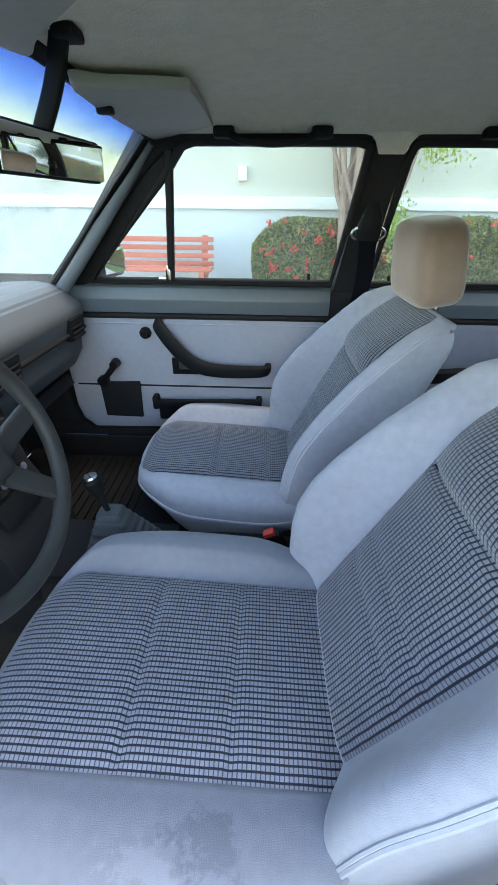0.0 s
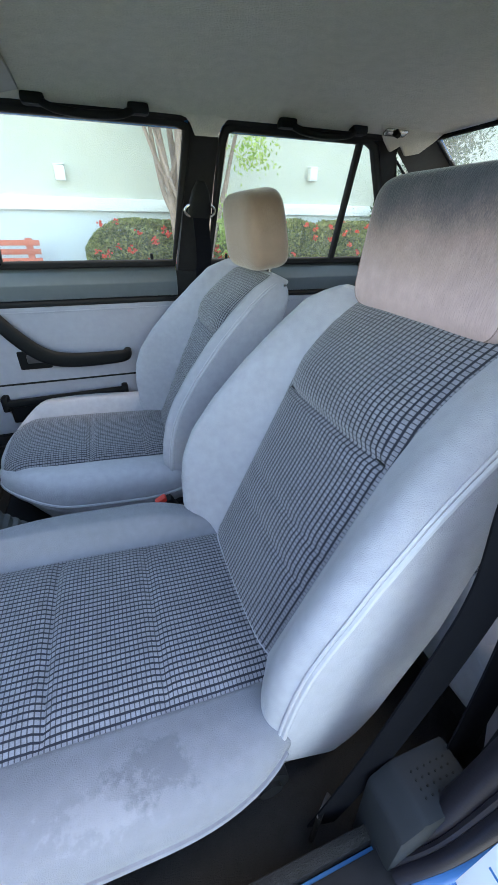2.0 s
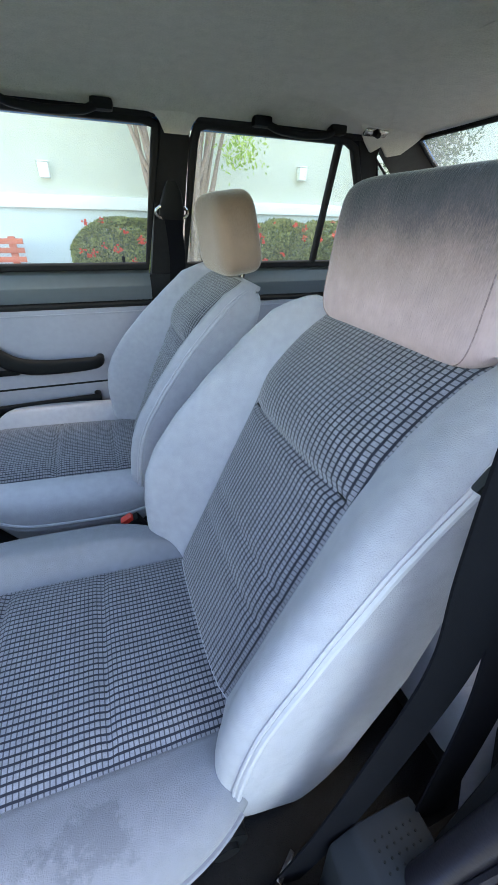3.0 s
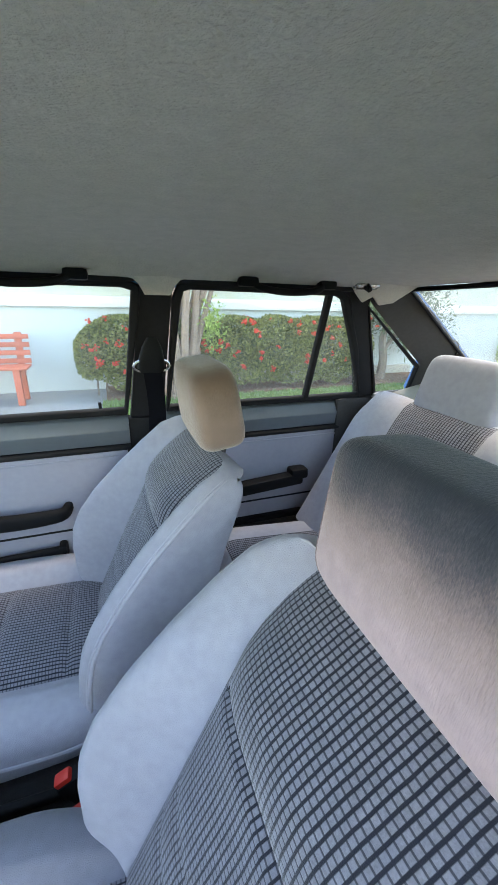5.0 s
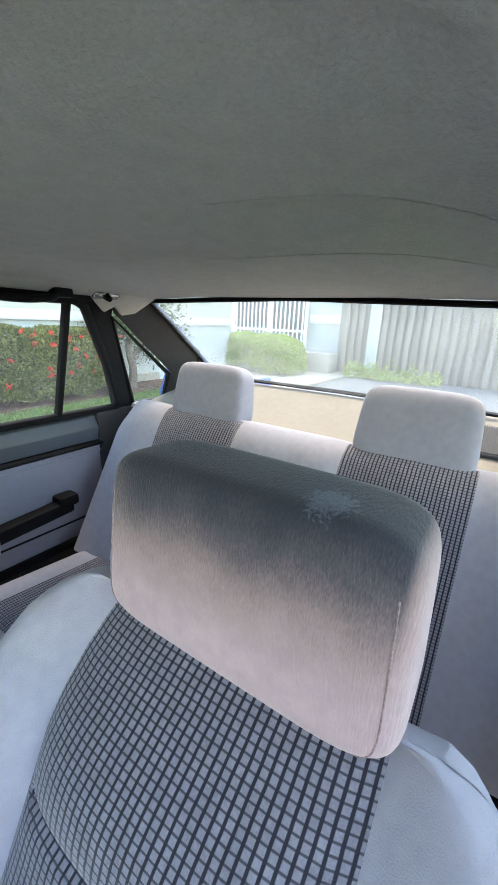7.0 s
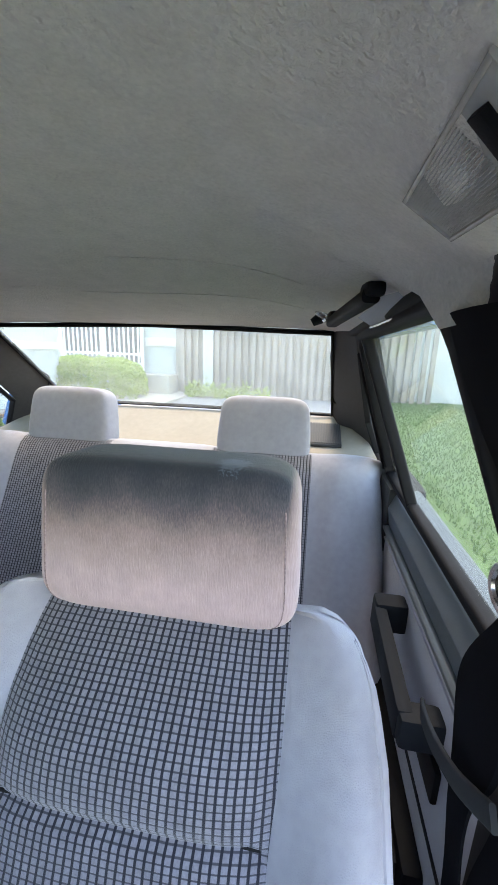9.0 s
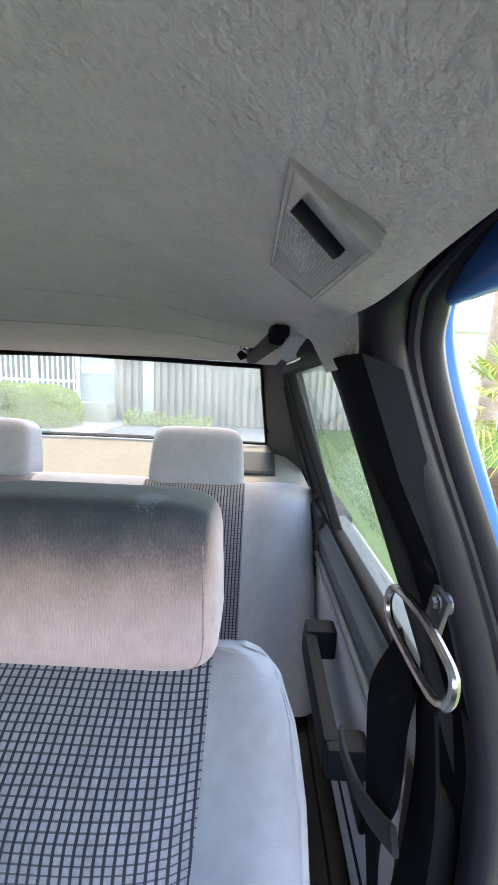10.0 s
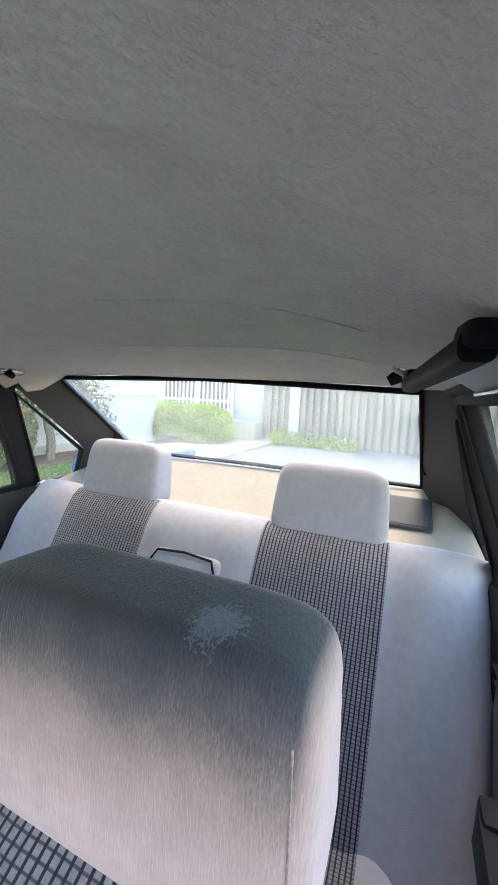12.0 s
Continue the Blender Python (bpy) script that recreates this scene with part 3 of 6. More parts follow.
part("shelf_board", solid([(1.22, 0.64, 0.86), (1.22, -0.64, 0.86), (1.60, -0.56, 0.97), (1.60, 0.56, 0.97)], (0, 0, -0.03)), SAIL, deck)
for sg in (1, -1):
    sp = bmesh.new()
    rt = pose(0, 0, 0, 0, -18.5, 0)
    c0 = Vector((1.455, sg * 0.525, 0.986))
    add_box(sp, c0, (0.15, 0.135, 0.012), 0.004, rt)
    for i in range(22):
        add_box(sp, c0 + rt @ Vector((0, -0.062 + i * 0.0059, 0.008)), (0.142, 0.003, 0.006), 0, rt)
    tagged(part("speaker_grille", sp, DASH), "dark grey ribbed speaker grille on the rear shelf", "speaker", group="rear speakers")

# bonnet, boot, sills
tagged(part("bonnet", boxm((-1.42, 0, 0.80), (1.1, 1.5, 0.2), 0.05, seg=3), PAINT), "blue painted car bonnet", "bonnet", kind="structure")
tagged(part("boot", boxm((2.02, 0, 0.66), (0.82, 1.54, 0.42), 0.05, seg=3), PAINT), "blue painted boot of the car", "boot", kind="structure")
for sg in (1, -1):
    sl = thing("door_sill", "blue painted door sill with a dark step strip", "door sill", kind="structure")
    part("sill_box", boxm((0.2, sg * 0.735, 0.235), (2.0, 0.11, 0.17), 0.02), PAINT, sl)
    part("step_strip", boxm((0.0, sg * 0.715, 0.325), (1.2, 0.05, 0.012), 0.004), BLACKTRIM, sl)
    part("carpet_edge", boxm((0.2, sg * 0.672, 0.28), (2.0, 0.02, 0.1), 0.008), CARPET, sl)


# ---- doors ----
def window_set(door, sg, poly, inner, label):
    part("window_frame", sweepm([side_pt(sg, x, z, 0.006) for x, z in poly], rrect(0.024, 0.026, 0.007), (0, 1, 0), closed=True), BLACKTRIM, door, "black rubber window frame")
    part("window_pane", side_plate(sg, inner, -0.004, 0.008), GLASS, door, label, smooth=False, shadow=False)


def pull(door, sg, pts, r, label):
    path = smooth_path([(x, sg * y, z) for x, y, z in pts], 8)
    k = len(path)
    sc = [0.75 + 0.45 * math.sin(math.pi * min(1, 0.12 + 0.85 * i / k)) for i in range(k)]
    part("door_pull", sweepm(path, rrect(0.036 * r, 0.026 * r, 0.010 * r), (0, 1, 0), scale=sc), BLACK, door, label)


def door_body(door, sg, x0, x1, panel, shell):
    part("door_shell", prism(shell, "y", sg * 0.72, sg * 0.80, 0.012), PAINT, door, "blue painted outer door skin")
    part("inner_skin", prism([(x + 0.004, z) for x, z in shell], "y", sg * 0.712, sg * 0.719), BLACKTRIM, door)
    part("door_panel", prism(panel, "y", sg * 0.698, sg * 0.722, 0.006), DOORCLOTH, door, "lavender-grey velour door panel")
    cap = [(0.702, 0.838), (0.696, 0.885), (0.710, 0.923), (0.735, 0.936), (0.77, 0.936), (0.77, 0.838)]
    part("sill_cap", prism([(sg * y, z) for y, z in cap], "x", x0, x1, 0.003), VINYL, door, "blue-grey vinyl window sill")
    part("waist_strip", prism([(sg * y, z) for y, z in [(0.697, 0.818), (0.691, 0.822), (0.691, 0.830), (0.697, 0.836), (0.722, 0.836), (0.722, 0.818)]], "x", x0, x1, 0.002), BLACKTRIM if sg > 0 else VINYL, door, "slim waist moulding")
    part("window_wiper_strip", prism([(sg * y, z) for y, z in [(0.716, 0.934), (0.716, 0.944), (0.730, 0.944), (0.730, 0.934)]], "x", x0, x1), BLACK, door)
    for z in (0.557, 0.800):
        part("panel_seam", boxm(((x0 + x1) / 2, sg * 0.6975, z), (x1 - x0 - 0.05, 0.006, 0.006), 0.001), BLACKTRIM if z < 0.7 else DOORCLOTH, door)


# driver's door, swung wide open
d4 = thing("door_4", "opened driver's door with a velour panel", "car door", kind="structure")
dm4 = Matrix.Translation((-0.74, -0.76, 0)) @ Matrix.Rotation(radians(-68), 4, "Z")
for nm, c, sz, mt4 in (("door_shell", (0.5, -0.04, 0.58), (0.98, 0.06, 0.68), PAINT), ("door_panel", (0.5, 0.005, 0.58), (0.94, 0.02, 0.6), DOORCLOTH), ("window_frame", (0.5, 0.0, 0.935), (0.98, 0.05, 0.03), BLACKTRIM)):
    bx = boxm(c, sz, 0.008)
    bx.transform(dm4)
    part(nm, bx, mt4, d4)

# front passenger door
d1 = thing("door_1", "closed front passenger door, lavender-grey velour with black fittings", "car door", kind="structure")
door_body(d1, 1, -0.70, 0.295, [(-0.70, 0.82), (-0.70, 0.46), (-0.685, 0.40), (-0.64, 0.362), (0.22, 0.375), (0.268, 0.41), (0.285, 0.82)],
          [(-0.80, 0.90), (-0.80, 0.25), (0.28, 0.25), (0.30, 0.90)])
part("panel_edge", sweepm([(-0.715, 0.71, 0.70), (-0.715, 0.71, 0.46), (-0.695, 0.71, 0.39), (-0.645, 0.71, 0.352), (-0.3, 0.71, 0.36), (0.24, 0.71, 0.365)], circ(0.012, 8), (0, 1, 0)), BLACK, d1)
part("lower_panel", boxm((-0.25, 0.710, 0.30), (1.12, 0.022, 0.13), 0.006), CARPET, d1)
W1 = [(-0.535, 0.945), (-0.225, 1.245), (-0.17, 1.305), (-0.13, 1.316), (0.30, 1.316), (0.335, 1.305), (0.333, 1.27), (0.291, 0.945)]
window_set(d1, 1, W1, W1, "clear front passenger window")
part("vent_divider", sweepm([side_pt(1, -0.262, 0.945, 0.006), side_pt(1, -0.205, 1.30, 0.006)], rrect(0.022, 0.026, 0.006), (0, 1, 0)), BLACKTRIM, d1, "black vent window post")
lt = bmesh.new()
add_box(lt, (-0.275, 0.700, 0.955), (0.05, 0.02, 0.012), 0.004)
add_box(lt, (-0.262, 0.692, 0.975), (0.012, 0.012, 0.05), 0.004)
part("vent_latch", lt, CHROME, d1, "chrome vent window latch")
part("latch_base", boxm((-0.262, 0.698, 0.965), (0.025, 0.02, 0.04), 0.006), BLACK, d1)
part("lock_pin", cylm((0.217, 0.722, 0.935), (0.215, 0.718, 0.975), 0.005), BLACK, d1)
pull(d1, 1, [(-0.322, 0.705, 0.805), (-0.312, 0.668, 0.797), (-0.27, 0.645, 0.748), (-0.215, 0.640, 0.690), (-0.16, 0.640, 0.657), (-0.08, 0.640, 0.645), (0.03, 0.642, 0.644), (0.075, 0.655, 0.644), (0.088, 0.70, 0.644)], 1.15, "long curved black pull handle")
lr = bmesh.new()
add_box(lr, (-0.232, 0.694, 0.642), (0.104, 0.012, 0.066), 0.006)
part("latch_surround", lr, BLACK, d1)
part("latch_lever", boxm((-0.225, 0.684, 0.648), (0.06, 0.012, 0.03), 0.005), STEEL, d1, "inner door latch lever")
part("mirror_knob", add_cyl(cylm((-0.372, 0.70, 0.768), (-0.372, 0.682, 0.768), 0.022, 0.020), (-0.372, 0.684, 0.768), (-0.372, 0.668, 0.768), 0.014, 0.012), BLACK, d1)
ck = bmesh.new()
add_cyl(ck, (-0.565, 0.70, 0.575), (-0.565, 0.676, 0.575), 0.022)
add_sweep(ck, [(-0.565, 0.680, 0.575), (-0.535, 0.676, 0.61), (-0.502, 0.678, 0.648)], rrect(0.022, 0.012, 0.005), (0, 1, 0))
add_cyl(ck, (-0.498, 0.682, 0.655), (-0.498, 0.645, 0.655), 0.018, 0.015)
part("window_crank", ck, BLACK, d1, "black window crank")
part("speaker_cover", prism([(-0.585, 0.57), (-0.42, 0.575), (-0.427, 0.415), (-0.582, 0.418)], "y", 0.700, 0.688, 0.006), BLACKTRIM, d1, "square black speaker cover")
pk = bmesh.new()
add_sweep(pk, [(-0.36, 0.668, 0.495), (0.055, 0.668, 0.505)], rrect(0.028, 0.02, 0.007), (0, 1, 0))
add_box(pk, (-0.152, 0.685, 0.455), (0.40, 0.03, 0.075), 0.008)
for x in (-0.36, 0.055):
    add_box(pk, (x, 0.682, 0.495), (0.024, 0.05, 0.055), 0.009)
part("door_pocket", pk, BLACK, d1, "black door pocket rail")
mr = thing("door_mirror", "black exterior door mirror on the passenger side", "door mirror")
part("housing", boxm((-0.585, 0.93, 0.985), (0.09, 0.19, 0.125), 0.022, pose(0, 0, 0, 0, 0, -12), 3), BLACK, mr)
part("mirror_glass", boxm((-0.535, 0.935, 0.985), (0.006, 0.150, 0.09), 0.002, pose(0, 0, 0, 0, 0, -12)), SILVER, mr, "mirror glass")
part("arm", boxm((-0.60, 0.80, 0.945), (0.06, 0.14, 0.05), 0.015), BLACK, mr)


# rear doors
def rear_door(sg, nm, label):
    d = thing(nm, label, "car door", kind="structure")
    door_body(d, sg, 0.415, 1.20, [(0.425, 0.82), (0.425, 0.40), (0.46, 0.365), (0.85, 0.365), (0.95, 0.50), (1.10, 0.62), (1.13, 0.82)],
              [(0.42, 0.90), (0.42, 0.25), (0.85, 0.25), (1.10, 0.55), (1.16, 0.90)])
    fx = 0.0 if sg > 0 else -0.034
    W2 = [(0.422 + fx, 0.945), (0.442 + fx, 1.28), (0.452 + fx, 1.308), (0.475 + fx, 1.316), (0.935, 1.312), (0.970, 1.296), (1.076, 1.125), (1.165, 0.945)]
    window_set(d, sg, W2, W2, "clear rear door window")
    part("window_divider", sweepm([side_pt(sg, 0.928, 0.945, 0.006), side_pt(sg, 0.912, 1.31, 0.006)], rrect(0.02, 0.024, 0.006), (0, 1, 0)), BLACKTRIM, d, "black window divider bar")
    part("lock_pin", cylm((0.49, sg * 0.722, 0.935), (0.488, sg * 0.718, 0.972), 0.005), BLACK, d)
    hb = bmesh.new()
    if sg > 0:
        add_box(hb, (0.78, sg * 0.665, 0.640), (0.26, 0.05, 0.045), 0.012, pose(0, 0, 0, 0, -4, 0))
        add_box(hb, (0.895, sg * 0.668, 0.668), (0.07, 0.055, 0.04), 0.012)
    else:
        add_box(hb, (0.70, -0.645, 0.742), (0.25, 0.026, 0.060), 0.009, pose(0, 0, 0, 0, -3, 0))
        add_box(hb, (0.815, -0.668, 0.752), (0.045, 0.066, 0.066), 0.010)
        add_box(hb, (0.58, -0.668, 0.735), (0.04, 0.066, 0.055), 0.010)
    part("door_pull", hb, BLACK if sg > 0 else PULLM, d, "moulded armrest pull")
    part("latch_surround", boxm((0.60, sg * 0.694, 0.66), (0.10, 0.012, 0.06), 0.006), BLACK, d)
    part("door_pocket", boxm((0.74, sg * 0.682, 0.46), (0.40, 0.035, 0.07), 0.010), BLACK, d)
    part("lower_panel", boxm((0.62, sg * 0.712, 0.30), (0.42, 0.02, 0.12), 0.006), CARPET, d)
    return d


rear_door(1, "door_2", "closed rear passenger-side door with velour panel")
rear_door(-1, "door_3", "closed rear driver-side door with velour panel")


# ---- seats ----
def loft(rows, closed_ends=True):
    """rows of rings of (co, uv, tag); returns a list of (bmesh per tag)."""
    bms, maps = {}, {}
    def vert(tag, i, j):
        bm = bms.setdefault(tag, bmesh.new())
        mp = maps.setdefault(tag, {})
        key = (i, j)
        if key not in mp:
            mp[key] = bm.verts.new(rows[i][j][0])
        return mp[key]
    m = len(rows[0])
    for i in range(len(rows) - 1):
        for j in range(m):
            j2 = (j + 1) % m
            tag = rows[i][j][2] if rows[i][j][2] == rows[i][j2][2] == rows[i + 1][j][2] == rows[i + 1][j2][2] else 0
            bm = bms.setdefault(tag, bmesh.new())
            uvl = bm.loops.layers.uv.verify()
            q = ((i, j), (i, j2), (i + 1, j2), (i + 1, j))
            f = bm.faces.new([vert(tag, *k) for k in q])
            for lp, (a, b) in zip(f.loops, q):
                lp[uvl].uv = rows[a][b][1]
    if closed_ends:
        bm = bms.setdefault(0, bmesh.new())
        for i in (0, len(rows) - 1):
            c = sum((Vector(r[0]) for r in rows[i]), Vector()) / m
            cv = bm.verts.new(c)
            for j in range(m):
                a, b = vert(0, i, j), vert(0, i, (j + 1) % m)
                bm.faces.new((a, b, cv))
    return bms


def section(w, ci, bl, br, t, puff, dip, rr=0.045, shoulder=0.70, full=1.0):
    """Ring across a padded seat: (across, out, piece). w half width, ci insert half width, bl and br bolster heights, t depth behind."""
    mid = ci + (w - ci) * shoulder

    def flank(b):
        pts = []
        for k in range(9):                                  # rounded outer edge
            a = radians(90 * k / 8)
            pts.append((mid + (w - mid) * max(0, math.cos(a)) ** full, b - rr + rr * math.sin(a) ** full, 0))
        for k in range(1, 9):                               # slope down to the insert
            q = 1 - k / 9
            pts.append((ci + (mid - ci) * q, b * smooth01(q) ** 0.8, 0))
        return pts
    front = [(-y, o, g) for y, o, g in flank(bl)]
    n = 15
    for k in range(n + 1):
        y = -ci + 2 * ci * k / n
        v = puff * (1 - (y / ci) ** 4) - dip
        front.append((y, v if 0 < k < n else -0.003, 1))
    front += flank(br)[::-1]
    back = []
    r = max(0.008, min(0.05, t * 0.45, t - rr))
    for k in range(7):
        a = radians(90 * k / 6)
        back.append((w - r * 0.6 + r * 0.6 * math.cos(a), -t + r - r * math.sin(a), 0))
    for k in range(1, 6):
        back.append(((w - r * 0.6) * (1 - 2 * k / 6), -t - 0.006 * (1 - abs(1 - 2 * k / 6)), 0))
    back += [(-y, o, g) for y, o, g in back[:7]][::-1]
    return front + back


def front_seat(name, label, bdx=0.0, cdx=0.0, cdy=0.0, kl=1.0, kr=1.0, cl=0.034, cr=0.034, worn=False, lift=0.0, wide=1.0):
    s = thing(name, label, "car seat", group="front seats")
    # backrest, leaning 25 degrees
    es, en = Vector((0.423, 0, 0.906)), Vector((-0.906, 0, 0.423))
    base = Vector((0.238 + bdx, 0, 0.454 + lift))
    W = [(a, b * wide) for a, b in ((-0.165, 0.17), (-0.15, 0.225), (-0.12, 0.252), (0.0, 0.263), (0.2, 0.268), (0.36, 0.262), (0.45, 0.260), (0.51, 0.252), (0.545, 0.240), (0.565, 0.218), (0.574, 0.19))]
    B = [(-0.165, -0.07), (-0.14, -0.03), (-0.09, 0.01), (0, 0.058), (0.06, 0.082), (0.12, 0.098), (0.18, 0.100), (0.26, 0.088), (0.36, 0.062), (0.45, 0.03), (0.52, 0.0), (0.574, -0.045)]
    T = [(-0.165, 0.13), (-0.14, 0.19), (-0.08, 0.20), (0.0, 0.186), (0.2, 0.155), (0.4, 0.118), (0.5, 0.105), (0.55, 0.09), (0.574, 0.07)]
    F = [(-0.165, -0.08), (-0.12, -0.035), (-0.06, -0.012), (0, 0), (0.36, 0.0), (0.42, -0.003), (0.46, -0.012), (0.50, -0.027), (0.53, -0.043), (0.55, -0.056), (0.574, -0.078)]
    ss = [-0.165, -0.155, -0.14, -0.12, -0.09, -0.06, -0.03] + [i * 0.0125 for i in range(0, 41)] + [0.51, 0.52, 0.53, 0.54, 0.55, 0.558, 0.566, 0.572]
    rows = []
    for v in ss:
        w, b, t, f = lerp(W, v), lerp(B, v), lerp(T, v), lerp(F, v)
        dip = 0.012 * math.exp(-((v - 0.3625) / 0.009) ** 2) + 0.003 * (math.exp(-((v - 0.1375) / 0.008) ** 2) + math.exp(-((v - 0.20) / 0.008) ** 2))
        puff = 0.012 + 0.016 * math.exp(-((v - 0.42) / 0.06) ** 2) + 0.006 * math.exp(-((v - 0.2) / 0.1) ** 2)
        ring = section(w, min(0.152 + 0.006 * smooth01((v - 0.34) / 0.12), w * 0.76), max((b - f) * kl, 0.002), max((b - f) * kr, 0.002), t + f, puff, dip)
        inside = -0.005 <= v <= 0.567
        row = []
        for y, o, g in ring:
            p = base + es * v + en * (o + f) + Vector((0, y, 0))
            row.append((p, (y, v), g if inside else 0))
        rows.append(row)
    bms = loft(rows)
    back = part("backrest", bms[0], VELOUR, s, "grey velour backrest with side bolsters")
    part("backrest_insert", bms[1], GRID, back, "grey cloth insert with fine black grid")
    for sg in (-1, 1):
        pth, wlt = [], []
        for v in [-0.11 + 0.02 * i for i in range(34)]:
            w, b, f = lerp(W, v), lerp(B, v), lerp(F, v)
            ci = min(0.152 + 0.006 * smooth01((v - 0.34) / 0.12), w * 0.76)
            mid = ci + (w - ci) * 0.70
            bb = max((b - f) * (kl if sg < 0 else kr), 0.002) + f
            for lst, a in ((pth, 28), (wlt, 37)):
                lst.append(base + es * v + en * (bb - 0.045 + 0.046 * math.sin(radians(a))) + Vector((0, sg * (mid + (w - mid + 0.001) * math.cos(radians(a))), 0)))
        ends = [min(1, 0.15 + 0.3 * min(i, len(pth) - 1 - i)) for i in range(len(pth))]
        part("piping", sweepm(pth, circ(0.0044, 8), (0, 1, 0), scale=ends), PIPE, back)
        part("welt", sweepm(wlt, circ(0.0028, 6), (0, 1, 0), scale=ends), PIPE, back)
    sm = [base + es * 0.3625 + en * (-0.004) + Vector((0, y, 0)) for y in (-0.145, -0.07, 0, 0.07, 0.145)]
    part("seam", sweepm(sm, circ(0.0022, 6), (0, 0, 1)), BLACKTRIM, back)
    # cushion
    CZ = [(x, z + lift) for x, z in ((-0.372, 0.415), (-0.366, 0.432), (-0.35, 0.450), (-0.32, 0.462), (-0.28, 0.468), (-0.1, 0.460), (0.1, 0.446), (0.26, 0.438))]
    def half(x):
        """Half width of the cushion: round front corners, drawn in at the rear."""
        return 0.29 * (1 - min(1, -x / 0.3725) ** 3.2) ** 0.385 if x < 0 else 0.29 * (1 - (x / 0.31) ** 3.2) ** 0.5

    rows = []
    xs = [-0.372, -0.369, -0.363, -0.355, -0.345, -0.335] + [-0.325 + 0.0125 * i for i in range(47)]
    arc = 0.0
    for i, x in enumerate(xs):
        w, z = max(0.05, half(x)), lerp(CZ, x)
        if i:
            arc += math.hypot(x - xs[i - 1], z - lerp(CZ, xs[i - 1]))
        dip = 0.010 * math.exp(-((x + 0.112) / 0.009) ** 2) + 0.006 * math.exp(-((x - 0.05) / 0.009) ** 2)
        grow = smooth01((x + 0.36) / 0.12)
        dep = 0.088 - 0.035 * smooth01((x - 0.02) / 0.22)
        dep *= 0.45 + 0.55 * smooth01((x + 0.37) / 0.2)
        roll = 0.86 * dep
        ring = section(w, min(0.168, w * 0.74), cl * grow, cr * grow * (1 - 0.55 * smooth01((x - 0.06) / 0.16)), dep, 0.016, dip, roll, 0.36, 0.72)
        rows.append([(Vector((x + cdx, y + cdy, z + o)), (y, arc), g if -0.345 <= x else 0) for y, o, g in ring])
    bms = loft(rows)
    cu = part("cushion", bms[0], VELOUR_D if worn else VELOUR, s, "grey velour seat cushion, lightly stained at the edge")
    part("cushion_insert", bms[1], GRID, cu, "grey cloth insert with fine black grid")
    pp = []
    for x in [0.20 - 0.02 * i for i in range(26)] + [-0.325, -0.34, -0.352, -0.360, -0.366, -0.370, -0.372]:
        pp.append(Vector((x + cdx, max(0.05, half(x)) + 0.001 + cdy, lerp(CZ, x) - 0.064 * (0.45 + 0.55 * smooth01((x + 0.37) / 0.2)) + 0.030 * smooth01((x - 0.02) / 0.22))))
    pp = pp + [Vector((p.x, 2 * cdy - p.y, p.z)) for p in pp[::-1]]
    part("piping", sweepm(pp, circ(0.0042, 6), (0, 0, 1)), VELOUR_D if worn else PIPE, cu)
    sk = bmesh.new()
    rings = []
    for k in range(5):
        q = k / 4
        ring = []
        for p in pp:
            low = 0.295 + 0.085 * smooth01((cdx - 0.12 - p.x) / 0.26)
            pull_in = 1 - 0.10 * q
            ring.append(sk.verts.new((cdx - 0.03 + (p.x - cdx + 0.03) * (1 - 0.13 * q), cdy + (p.y - cdy) * pull_in * 0.992, p.z + (low - p.z) * q)))
        rings.append(ring)
    for a, b in zip(rings, rings[1:]):
        for j in range(len(a)):
            sk.faces.new((a[j], a[(j + 1) % len(a)], b[(j + 1) % len(a)], b[j]))
    sk.faces.new(rings[0])
    sk.faces.new(rings[-1])
    part("skirt", sk, VELOUR_D if worn else VELOUR, cu, "grey velour skirt below the piping, dimmed and stained on the driver's seat")
    # frame under the cushion
    fr = bmesh.new()
    add_box(fr, (-0.05, 0, 0.302), (0.50, 0.44, 0.04), 0.01)
    part("seat_frame", fr, BLACK, s)
    for y in (-0.235, 0.235):
        part("side_shield", boxm((0.03, y, 0.315), (0.46, 0.02, 0.055), 0.008, pose(0, 0, 0, 0, -6, 0)), STEEL, s)
        part("seat_rail", boxm((-0.05, y * 0.85, 0.256), (0.62, 0.035, 0.052), 0.005), STEEL, s)
        part("recliner", add_cyl(cylm((0.20, y * 1.08, 0.345), (0.20, y * 1.16, 0.345), 0.032, seg=20), (0.20, y * 1.15, 0.345), (0.20, y * 1.19, 0.345), 0.018), BLACK, s)
    part("slide_lever", cylm((-0.31, 0.21, 0.285), (-0.16, 0.225, 0.305), 0.007), CHROME, s, "bare metal slide lever")
    return s


